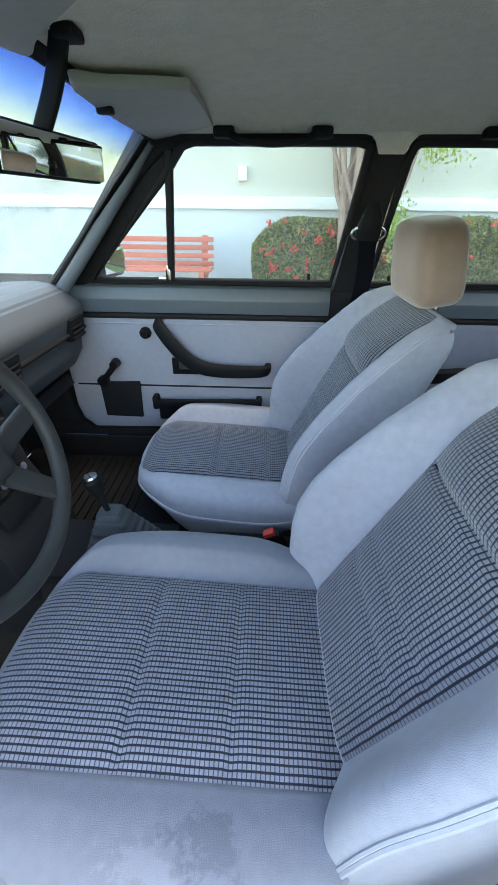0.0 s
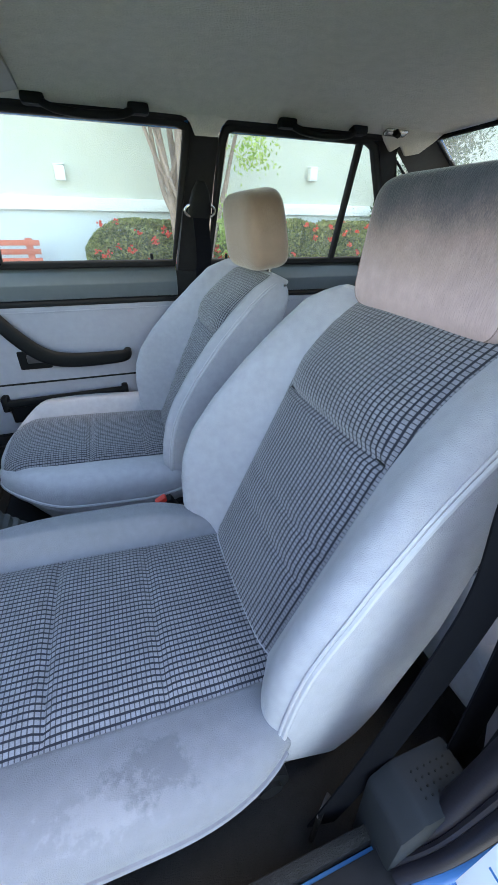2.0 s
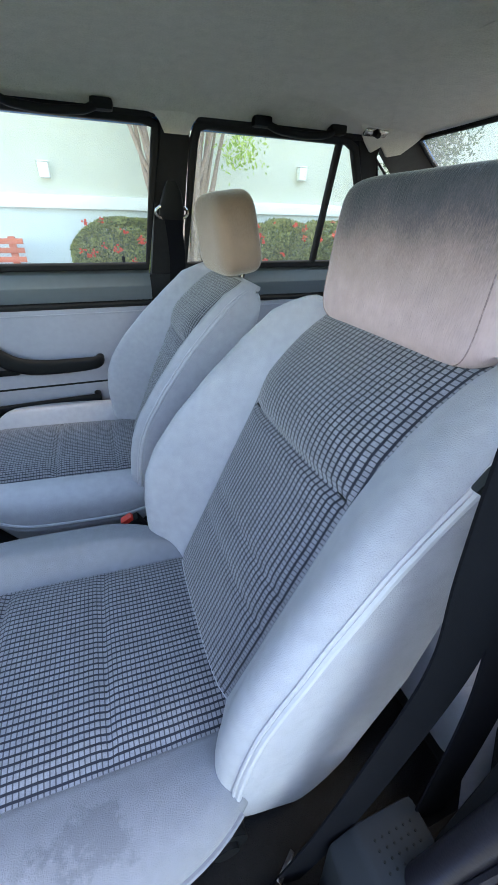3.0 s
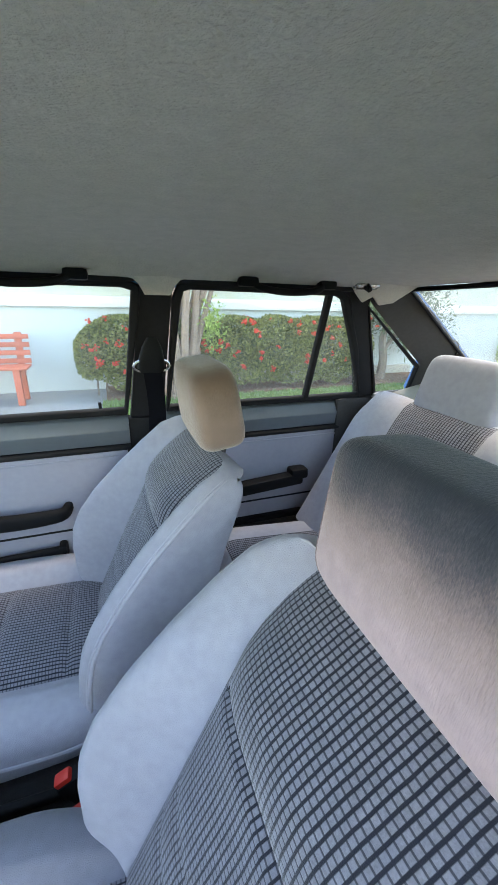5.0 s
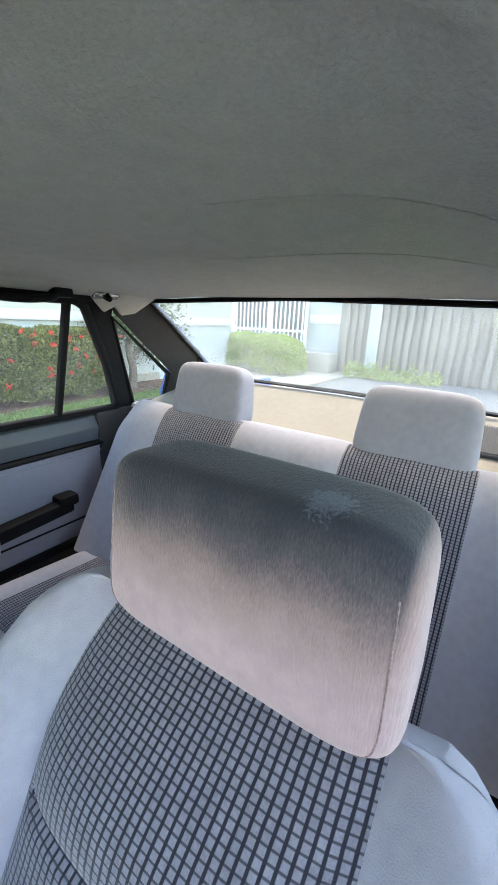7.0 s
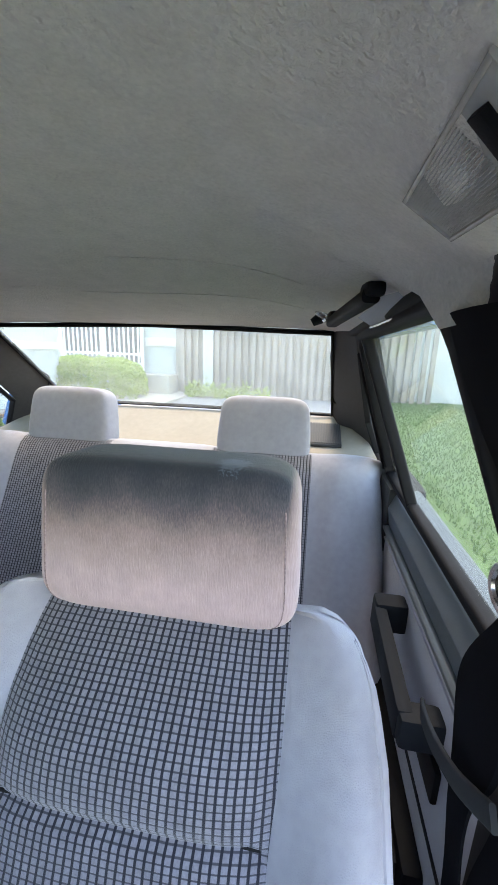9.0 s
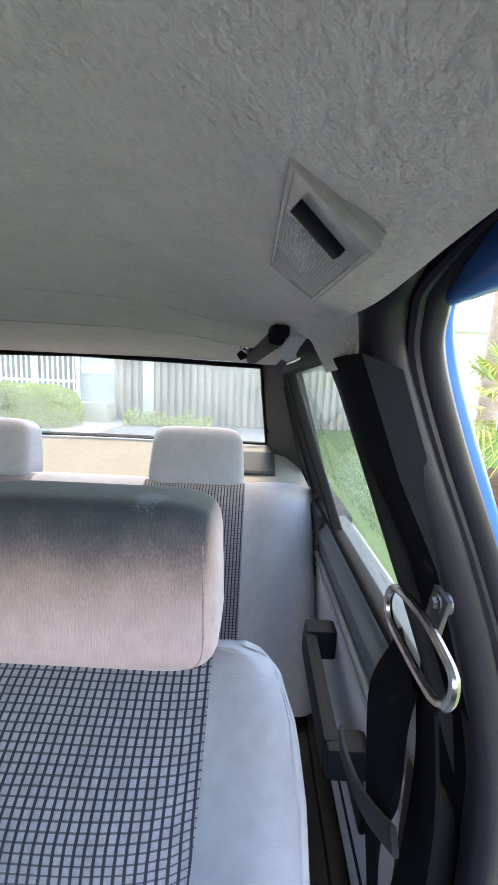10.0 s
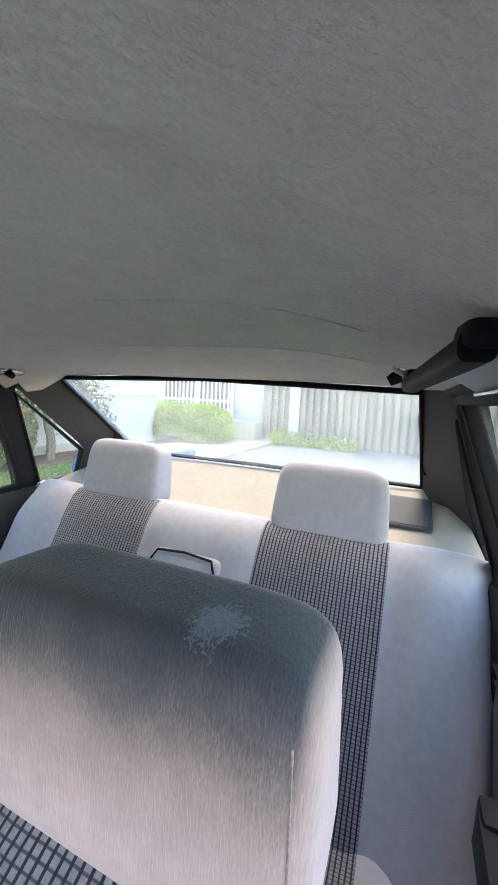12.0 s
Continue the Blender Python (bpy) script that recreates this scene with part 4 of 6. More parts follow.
def pillow(bm, size, mtx, nx=22, e=5.5, taper=0.0):
    """A soft headrest: rounded box."""
    a, b, c = (d / 2 for d in size)
    def sp(v, p):
        return math.copysign(abs(v) ** p, v)
    g = []
    N, M = 28, 56
    q = 2.0 / e
    for i in range(N + 1):
        u = -math.pi / 2 + math.pi * i / N
        row = []
        for j in range(M):
            t = 2 * math.pi * j / M
            x = a * sp(math.cos(u), q) * sp(math.cos(t), q)
            y = b * sp(math.cos(u), q) * sp(math.sin(t), q)
            z = c * sp(math.sin(u), q)
            k = 1 - taper * (z / c)
            row.append(bm.verts.new(mtx @ Vector((x * k, y * (1 - taper * 0.4 * z / c), z))))
        g.append(row)
    for i in range(N):
        for j in range(M):
            j2 = (j + 1) % M
            try:
                bm.faces.new((g[i][j], g[i][j2], g[i + 1][j2], g[i + 1][j]))
            except ValueError:
                pass
    bmesh.ops.remove_doubles(bm, verts=bm.verts[:], dist=0.0004)
    return bm


def headrest(seat, c, size, tilt, material, label, post_to, taper=0.12, e=5.5, sewn=False):
    m = pose(*c, 0, tilt, 0)
    h = part("headrest", pillow(bmesh.new(), size, m, taper=taper, e=e), material, seat, label)
    if sewn:
        ha, hb2, hc = (d / 2 for d in size)
        for sg in (-1, 1):
            line = []
            for k in range(31):
                u = radians(-64 + 72 * k / 30)
                q = 2.0 / e
                r = math.cos(u) ** q
                z = hc * math.copysign(abs(math.sin(u)) ** q, u)
                line.append(m @ Vector((-ha * r * 0.707 ** q * (1 - taper * z / hc) * 1.004, sg * hb2 * r * 0.707 ** q * (1 - taper * 0.4 * z / hc) * 1.002, z)))
            part("seam", sweepm(line, circ(0.0007, 5), (1, 0, 0), scale=[0.6 + 0.8 * abs(math.sin(1.9 * k)) for k in range(len(line))]), SEAMTHREAD, h, "sewn edge seam")
    for y in (-0.09, 0.09):
        p0 = m @ Vector((0.01, y, -size[2] / 2 + 0.02))
        part("post", cylm(p0, Vector((post_to[0], c[1] + y, post_to[1])), 0.006), CHROME, h, "chrome headrest post")
    return h


dseat = front_seat("driver_seat", "grey velour driver's seat with grid cloth insert", cdx=0.025, cdy=-0.014, kl=0.68, kr=1.15, cl=0.006, cr=0.050, worn=True, lift=0.022)
pseat = front_seat("passenger_seat", "grey velour front passenger seat with grid cloth insert", -0.03, 0.08, 0.03, 0.85, 1.3, 0.022, 0.045, lift=0.014, wide=0.92)
headrest(dseat, (0.570, 0.002, 1.042), (0.122, 0.330, 0.200), 3, VELOUR_HR, "plush grey headrest with the pile's dark sheen painted along its top", (0.545, 0.93), 0.07, 6.6, True)
headrest(pseat, (0.502, 0, 1.056), (0.110, 0.285, 0.190), -9, VELOUR_TAN, "sun-faded beige-grey plush headrest", (0.512, 0.93), 0.06, 4.6)
dseat.location = (-0.037, -0.313, 0)
pseat.location = (-0.04, 0.355, 0)

# rear bench
bench = thing("rear_seat", "grey velour rear bench with grid cloth panels and folded armrest", "car seat")
es, en = Vector((0.484, 0, 0.875)), Vector((-0.875, 0, 0.484))
base = Vector((0.888, 0, 0.50))
RB = [(0, 0.0), (0.48, 0.0), (0.53, -0.006), (0.555, -0.018), (0.572, -0.04), (0.578, -0.065)]


def bench_out(y, v):
    """Padding of the bench back: two shaped places and a raised middle."""
    a = abs(y + 0.027)
    side = 0.03 * smooth01((a - 0.47) / 0.08) * (1 - smooth01((a - 0.62) / 0.07))
    mid = 0.028 * (1 - smooth01((a - 0.12) / 0.07))
    panel = 0.012 * max(0, 1 - ((a - 0.33) / 0.15) ** 2)
    return side + mid + panel - 0.06 * smooth01((a - 0.60) / 0.10) ** 2 - 0.05 * smooth01((a - 0.56) / 0.14) * smooth01((v - 0.42) / 0.13)


ybs = sorted({round(-0.697 + 1.394 * i / 80, 4) for i in range(81)} | {0.135, 0.445, -0.193, -0.492})
rows = []
for v in [0.02 * i for i in range(26)] + [0.515, 0.53, 0.543, 0.555, 0.565, 0.572, 0.576]:
    row = []
    for y in ybs:
        f = lerp(RB, v)
        row.append((base + es * v + en * (bench_out(y, v) * (1 - 0.5 * smooth01((v - 0.49) / 0.07)) + f) + Vector((0, y, 0)), (y, v), 1 if 0.1345 <= y <= 0.4455 or -0.4925 <= y <= -0.1925 else 0))
    rows.append(row)
bmb, bmis = bmesh.new(), {1: bmesh.new(), -1: bmesh.new()}
uvls = {k: v.loops.layers.uv.verify() for k, v in bmis.items()}
va, vbs = {}, {1: {}, -1: {}}
for i in range(len(rows) - 1):
    for j in range(len(ybs) - 1):
        ins = rows[i][j][2] and rows[i][j + 1][2] and ybs[j] * ybs[j + 1] > 0 and rows[i][j][1][1] < 0.56
        flank = 1 if ybs[j] > 0 else -1
        bm, dct = (bmis[flank], vbs[flank]) if ins else (bmb, va)
        f = []
        for a, b in ((i, j), (i, j + 1), (i + 1, j + 1), (i + 1, j)):
            if (a, b) not in dct:
                dct[(a, b)] = bm.verts.new(rows[a][b][0])
            f.append(dct[(a, b)])
        fc = bm.faces.new(f)
        if ins:
            for lp, (a, b) in zip(fc.loops, ((i, j), (i, j + 1), (i + 1, j + 1), (i + 1, j))):
                lp[uvls[flank]].uv = rows[a][b][1]
rb = part("backrest", bmb, VELOUR, bench)
part("backrest_insert", bmis[-1], GRID, rb, "grid cloth panel")
part("backrest_insert", bmis[1], GRID, rb, "grid cloth panel")
part("back_panel", solid([base + es * v + en * -0.07 + Vector((0, y, 0)) for v, y in ((-0.1, -0.69), (0.54, -0.69), (0.54, 0.69), (-0.1, 0.69))], (0.05, 0, 0.0)), SAIL, bench)
am = part("armrest", boxm(base + es * 0.25 + en * 0.028 + Vector((0, -0.03, 0)), (0.06, 0.185, 0.38), 0.022, Matrix.Rotation(radians(29), 4, "Y"), 3), VELOUR, bench, "folded centre armrest")
part("armrest_piping", sweepm([base + es * v + en * 0.056 + Vector((0, y - 0.03, 0)) for v, y in ((0.07, -0.092), (0.40, -0.092), (0.432, -0.076), (0.438, 0), (0.432, 0.076), (0.40, 0.092), (0.07, 0.092))], circ(0.0035, 6), (1, 0, 0)), BLACKTRIM, am)
# rear cushion
rows = []
for i in range(33):
    x = 0.52 + 0.435 * i / 32
    q = min(1, i / 5)
    z = 0.548 - 0.06 * (1 - math.sqrt(max(0, 1 - (1 - q) ** 2))) - 0.09 * (x - 0.52)
    row = []
    for y in ybs:
        a = abs(y)
        o = 0.015 * math.exp(-((a - 0.56) / 0.07) ** 2) + 0.012 * math.exp(-(y / 0.1) ** 2) - 0.06 * smooth01((a - 0.50) / 0.13) ** 2 - 0.16 * smooth01((a - 0.615) / 0.06)
        row.append((Vector((x, y, z + o)), (y, x), 1 if (0.1345 <= y <= 0.500 or -0.500 <= y <= -0.1925) and 0.545 < x else 0))
    rows.append(row)
bmb, bmis = bmesh.new(), {1: bmesh.new(), -1: bmesh.new()}
uvls = {k: v.loops.layers.uv.verify() for k, v in bmis.items()}
va, vbs = {}, {1: {}, -1: {}}
for i in range(len(rows) - 1):
    for j in range(len(ybs) - 1):
        ins = rows[i][j][2] and rows[i][j + 1][2] and ybs[j] * ybs[j + 1] > 0
        flank = 1 if ybs[j] > 0 else -1
        bm, dct = (bmis[flank], vbs[flank]) if ins else (bmb, va)
        f = []
        for a, b in ((i, j), (i, j + 1), (i + 1, j + 1), (i + 1, j)):
            if (a, b) not in dct:
                dct[(a, b)] = bm.verts.new(rows[a][b][0])
            f.append(dct[(a, b)])
        fc = bm.faces.new(f)
        if ins:
            for lp, (a, b) in zip(fc.loops, ((i, j), (i, j + 1), (i + 1, j + 1), (i + 1, j))):
                lp[uvls[flank]].uv = rows[a][b][1]
rc = part("cushion", bmb, VELOUR, bench)
part("cushion_insert", bmis[-1], GRID, rc, "grid cloth panel")
part("cushion_insert", bmis[1], GRID, rc, "grid cloth panel")
part("cushion_front", boxm((0.557, 0, 0.425), (0.07, 1.25, 0.17), 0.030, seg=3), VELOUR, bench)
part("cushion_base", boxm((0.78, 0, 0.36), (0.44, 1.36, 0.24), 0.02), CARPET, bench)
for y in (-0.342, 0.300):
    headrest(bench, (1.235, y, 1.042), (0.110, 0.280, 0.192), 10, VELOUR, "grey velour rear headrest", (1.245, 0.93), taper=0.13)

# ---- fittings ----
# dashboard
dash = thing("dashboard", "dark blue-grey plastic dashboard with louvred vents", "dashboard")
dp = [(-0.95, 0.935), (-0.72, 0.945), (-0.63, 0.928), (-0.575, 0.885), (-0.565, 0.86), (-0.585, 0.80), (-0.595, 0.765), (-0.60, 0.72), (-0.64, 0.66), (-0.70, 0.62), (-0.95, 0.60)]
part("dash_body", prism(dp, "y", -0.66, 0.655, 0.012), DASH, dash)
dt = [(-0.94, 0.938), (-0.72, 0.949), (-0.655, 0.939), (-0.615, 0.918), (-0.625, 0.905), (-0.94, 0.92)]
part("dash_pad", prism(dt, "y", -0.658, 0.653, 0.004), DASHTOP, dash, "pale blue-grey padded dash top")
part("dash_lip", sweepm([(-0.578, 0.65, 0.80), (-0.578, -0.6, 0.80)], circ(0.008, 8), (0, 0, 1)), BLACKTRIM, dash)


def vent(y, z, w, h, x=-0.578):
    v = part("air_vent", boxm((x, y, z), (0.03, w, h), 0.006, pose(0, 0, 0, 0, 10, 0)), BLACK, dash, "black air vent")
    for i in range(4):
        part("louvre", boxm((x + 0.014, y, z - h * 0.34 + i * h * 0.225), (0.012, w * 0.86, 0.004), 0.001, pose(0, 0, 0, 0, 25, 0)), BLACKTRIM, v)
    return v


vent(0.575, 0.815, 0.10, 0.075)
vent(0.13, 0.81, 0.19, 0.07)
stack = part("console_panel", prism([(-0.60, 0.74), (-0.585, 0.74), (-0.56, 0.58), (-0.50, 0.45), (-0.46, 0.33), (-0.60, 0.30)], "y", -0.13, 0.13, 0.01), BLACKTRIM, dash, "dark centre console panel")
part("radio_slot", boxm((-0.566, 0, 0.66), (0.02, 0.18, 0.055), 0.004, pose(0, 0, 0, 0, -8, 0)), BLACK, stack)
for i in range(4):
    part("rocker_switch", boxm((-0.562, -0.075 + i * 0.05, 0.715), (0.016, 0.036, 0.024), 0.004), BLACKTRIM, stack)
    part("slider_knob", cylm((-0.548, -0.06 + i * 0.04, 0.60), (-0.528, -0.06 + i * 0.04, 0.605), 0.011), CHROME, stack)
part("ashtray", boxm((-0.532, 0, 0.535), (0.02, 0.15, 0.06), 0.005, pose(0, 0, 0, 0, -25, 0)), BLACK, stack)
part("knee_panel", prism([(-0.70, 0.66), (-0.62, 0.66), (-0.60, 0.56), (-0.64, 0.52), (-0.72, 0.52)], "y", -0.64, -0.14, 0.01), DASH, dash)
part("lower_shelf", prism([(-0.90, 0.62), (-0.68, 0.62), (-0.66, 0.58), (-0.90, 0.50)], "y", 0.14, 0.65, 0.008), BLACKTRIM, dash)

# steering wheel
sw = thing("steering_wheel", "dark grey four-spoke steering wheel", "steering wheel")
swc = pose(-0.33, -0.313, 0.865, 0, 70, 0)
ringp = [swc @ Vector((0.192 * math.cos(2 * math.pi * i / 64), 0.192 * math.sin(2 * math.pi * i / 64), 0)) for i in range(64)]
part("rim", sweepm(ringp, circ(0.0155, 12, 0.9), swc.to_3x3() @ Vector((0, 0, 1)), closed=True), WHEELM, sw, "worn dark grey grained rim")
hub = bmesh.new()
add_box(hub, (0, 0, 0), (0.12, 0.19, 0.045), 0.018, seg=3)
hub.transform(swc @ Matrix.Translation((0.0, 0, -0.02)))
part("hub_pad", hub, WHEELM, sw)
for ax, ay in ((0.06, 1), (0.06, -1), (0.11, 1), (0.11, -1)):
    a = swc @ Vector((ax * 0.5, 0.075 * ay, -0.018))
    yy = math.sqrt(0.190 ** 2 - (0.35 * ax + (0.10 if ax > 0.1 else -0.02)) ** 2)
    b = swc @ Vector((0.35 * ax + (0.10 if ax > 0.1 else -0.02), yy * ay, -0.004))
    part("spoke", sweepm([a, (a + b) / 2 + Vector((-0.004, 0, 0)), b], rrect(0.036, 0.016, 0.006), swc.to_3x3() @ Vector((0, 0, 1))), WHEELM, sw)
part("column", cylm(swc @ Vector((0, 0, -0.03)), swc @ Vector((0, 0, -0.27)), 0.045, 0.05), BLACKTRIM, sw)
st = bmesh.new()
add_sweep(st, [swc @ Vector((0.0, 0.05, -0.07)), swc @ Vector((-0.02, 0.13, -0.065)), swc @ Vector((-0.04, 0.20, -0.05))], rrect(0.022, 0.012, 0.005), (0, 0, 1))
part("stalk", st, BLACK, sw)

# gear lever and boot
gl = thing("gear_lever", "gear lever with chrome-topped knob and pleated black boot", "gear lever")
bo = bmesh.new()
prev = None
prof = []
for i in range(7):
    z = 0.385 + i * 0.02
    r = 0.078 - i * 0.0085
    prof += [(r, z), (r * 0.98, z + 0.012), (r * 0.84, z + 0.018)]
rings = []
for r, z in prof:
    rings.append([bo.verts.new((-0.285 - (z - 0.385) * 0.12 + x * 1.15, y, z)) for x, y in rrect(2 * r, 2 * r, r * 0.35)])
for a, b in zip(rings, rings[1:]):
    for j in range(len(a)):
        bo.faces.new((a[j], a[(j + 1) % len(a)], b[(j + 1) % len(a)], b[j]))
bo.faces.new(rings[-1])
part("boot", bo, DASH, gl, "pleated black rubber boot")
part("stick", cylm((-0.302, 0, 0.50), (-0.325, 0, 0.60), 0.007), BLACK, gl)
part("knob", add_cyl(cylm((-0.320, 0, 0.578), (-0.327, 0, 0.612), 0.017, 0.024, 20), (-0.327, 0, 0.612), (-0.329, 0, 0.622), 0.024, 0.018, 20), BLACK, gl)
part("knob_cap", cylm((-0.3285, 0, 0.618), (-0.330, 0, 0.627), 0.0185, 0.015, 20), CHROME, gl, "bright chrome cap")
cons = part("console_plate", prism([(-0.50, 0.372), (-0.50, 0.392), (-0.16, 0.386), (-0.16, 0.372)], "y", -0.10, 0.10, 0.004), BLACKTRIM, gl)
hb = thing("handbrake", "black handbrake lever between the seats", "handbrake")
part("lever", sweepm([(0.12, 0.03, 0.385), (0.0, 0.03, 0.392), (-0.12, 0.03, 0.402)], rrect(0.022, 0.018, 0.006), (0, 1, 0)), BLACK, hb)
part("button", cylm((-0.12, 0.03, 0.402), (-0.132, 0.03, 0.403), 0.006), CHROME, hb)

# belt buckles with red buttons
for y, x in ((0.02, 0.125), (-0.045, 0.150)):
    bk = thing("belt_buckle", "black seat belt buckle with a red button", "belt buckle", group="belt buckles")
    rt = pose(0, 0, 0, 0, -28, 0)
    part("buckle_body", boxm((x, y, 0.398), (0.046, 0.030, 0.10), 0.008, rt), BLACK, bk)
    part("button", boxm((x - 0.026, y, 0.438), (0.030, 0.022, 0.026), 0.004, rt), RED, bk, "red release button")
    part("stem", boxm((x + 0.035, y, 0.33), (0.02, 0.012, 0.12), 0.004, rt), BLACK, bk)

# sun visors and mirror
for y0, y1 in ((0.09, 0.555), (-0.09, -0.555)):
    vs = thing("sun_visor", "pale grey padded vinyl sun visor folded up", "sun visor", group="sun visors")
    yc, sx = (y0 + y1) / 2, abs(y1 - y0)
    q = 1 if y0 > 0 else -1
    vp = [Vector((x, y, 0)) for x, y in ((-0.085, -q * sx / 2), (-0.085, q * sx / 2), (-0.01, q * sx / 2), (0.075, q * (sx / 2 - 0.03)), (0.085, q * (sx / 2 - 0.06)), (0.085, -q * (sx / 2 - 0.14)), (0.07, -q * (sx / 2 - 0.10)), (-0.03, -q * (sx / 2 - 0.02)))]
    bmv = prism([(p.x, p.y) for p in smooth_path(vp, 4, True)], "z", -0.010, 0.010, 0.005)
    bmv.transform(pose(-0.160, yc, 1.336, 0, -8, 0))
    part("visor_board", bmv, VISOR, vs)
    part("visor_clip", boxm((-0.235, yc - 0.12 * (1 if y0 > 0 else -1), 1.312), (0.03, 0.02, 0.012), 0.004), BLACK, vs)
    part("visor_rod", cylm((-0.23, y0, 1.325), (-0.23, y1, 1.325), 0.006), BLACK, vs)
mi = thing("interior_mirror", "black framed interior rear-view mirror on a stalk", "mirror")
mm = pose(-0.258, -0.006, 1.226, 0, 6, -8.4)
hs = boxm((0, 0, 0), (0.03, 0.256, 0.060), 0.012, None, 3)
hs.transform(mm)
part("housing", hs, BLACK, mi)
mg = boxm((0.0165, 0, 0), (0.003, 0.246, 0.051), 0.001)
mg.transform(mm)
part("mirror_glass", mg, SILVER, mi, "mirror glass")
part("stalk", sweepm(smooth_path([(-0.20, -0.03, 1.348), (-0.225, -0.02, 1.30), (-0.268, -0.01, 1.24)], 6), rrect(0.024, 0.014, 0.005), (0, 1, 0)), BLACK, mi)
part("foot", boxm((-0.190, -0.03, 1.346), (0.03, 0.04, 0.014), 0.006), BLACK, mi)


# grab handles
def grab(sg, x0, x1, y=0.535, z=1.322, k=1.0, sag=1.0):
    gh = thing("grab_handle", "black plastic grab handle on the roof rail", "grab handle", group="grab handles")
    part("grip", sweepm(smooth_path([(x0 + 0.02 * sag, sg * y, z), (x0 + 0.05, sg * (y - 0.012), z - 0.012), ((x0 + x1) / 2, sg * (y - 0.016), z - 0.018), (x1 - 0.05, sg * (y - 0.012), z - 0.012), (x1 - 0.02 * sag, sg * y, z - 0.01 * (1 - sag))], 6), rrect(0.026 * k, 0.018 * k, 0.007 * k), (0, 0, 1)), BLACK, gh)
    for x in (x0, x1):
        part("mount", boxm((x, sg * (y + 0.005), z + 0.006), (0.055 - 0.03 * (1 - sag), 0.035 - 0.01 * (1 - sag), 0.026), 0.009), BLACK, gh)


grab(1, -0.05, 0.20)
grab(1, 0.63, 0.875)
gh = thing("grab_handle", "black plastic grab handle over the rear driver-side door", "grab handle", group="grab handles")
part("grip", sweepm(smooth_path([(0.505, -0.527, 1.328), (0.53, -0.523, 1.326), (0.60, -0.514, 1.323), (0.67, -0.505, 1.320), (0.712, -0.500, 1.318)], 6), rrect(0.018, 0.015, 0.005), (0, 0, 1)), BLACK, gh)
for x, y, z in ((0.512, -0.529, 1.334), (0.704, -0.503, 1.326)):
    part("mount", boxm((x, y, z), (0.030, 0.020, 0.014), 0.005, pose(0, 0, 0, 0, 0, 7)), BLACK, gh)
for sg in (1, -1):
    hk = thing("coat_hook", "chrome coat hook with a dark centre above the rear door", "coat hook", group="coat hooks")
    part("plate", boxm((1.005 if sg > 0 else 0.925, 0.525 if sg > 0 else -0.488, 1.333 if sg > 0 else 1.350), (0.085, 0.03, 0.022), 0.010, pose(0, 0, 0, -sg * 25, 0, 0), 3), CHROME, hk)
    part("hook", cylm((1.0 if sg > 0 else 0.92, 0.520 if sg > 0 else -0.484, 1.330 if sg > 0 else 1.342), (1.0 if sg > 0 else 0.92, 0.500 if sg > 0 else -0.468, 1.318 if sg > 0 else 1.332), 0.012, 0.008), BLACK, hk)

# roof lamp above the driver's door
dl = thing("roof_lamp", "tapered clear interior lamp with a dark switch", "interior lamp")
LA, LB, LC, LD = (Vector(p) for p in ((0.221, -0.518, 1.351), (0.304, -0.516, 1.346), (0.305, -0.539, 1.330), (0.225, -0.546, 1.329)))
lnrm = (LB - LA).cross(LD - LA).normalized()
lnrm = lnrm if lnrm.z < 0 else -lnrm
LA, LB, LC, LD = (p + lnrm * 0.005 for p in (LA, LB, LC, LD))
part("frame", sweepm([LA, LB, LC, LD], rrect(0.0026, 0.0042, 0.0010), lnrm, closed=True), BEZEL, dl, "clear plastic frame")
part("lens", solid([p + lnrm * 0.001 for p in (LA, LB, LC, LD)], -lnrm * 0.006), LENS, dl, "ribbed clear lens")
for i in range(22):
    f = (i + 0.5) / 22
    a, b = LA.lerp(LD, f).lerp(LB.lerp(LC, f), 0.32), LB.lerp(LC, f).lerp(LA.lerp(LD, f), 0.06)
    part("lens_rib", sweepm([a + lnrm * 0.0015, b + lnrm * 0.0015], circ(0.0003, 5), lnrm), LENS, dl)
part("switch", sweepm([LA.lerp(LB, 0.18).lerp(LD.lerp(LC, 0.18), 0.15) + lnrm * 0.002, LA.lerp(LB, 0.22).lerp(LD.lerp(LC, 0.22), 0.8) + lnrm * 0.002], rrect(0.007, 0.004, 0.001), lnrm), BLACK, dl, "dark lamp switch")
# grey flange over the rear driver-side door
fl = thing("rail_flange", "grey roof rail trim with a bright lower edge", "trim", kind="structure")
part("flange", solid([(0.472, -0.574, 1.317), (0.447, -0.557, 1.334), (0.53, -0.548, 1.338), (0.70, -0.536, 1.324), (0.70, -0.558, 1.312)], (0, -0.004, 0.002)), VINYL, fl)
part("bright_edge", sweepm([(0.472, -0.572, 1.316), (0.70, -0.556, 1.311)], circ(0.0022, 6), (0, 0, 1)), CHROME, fl)
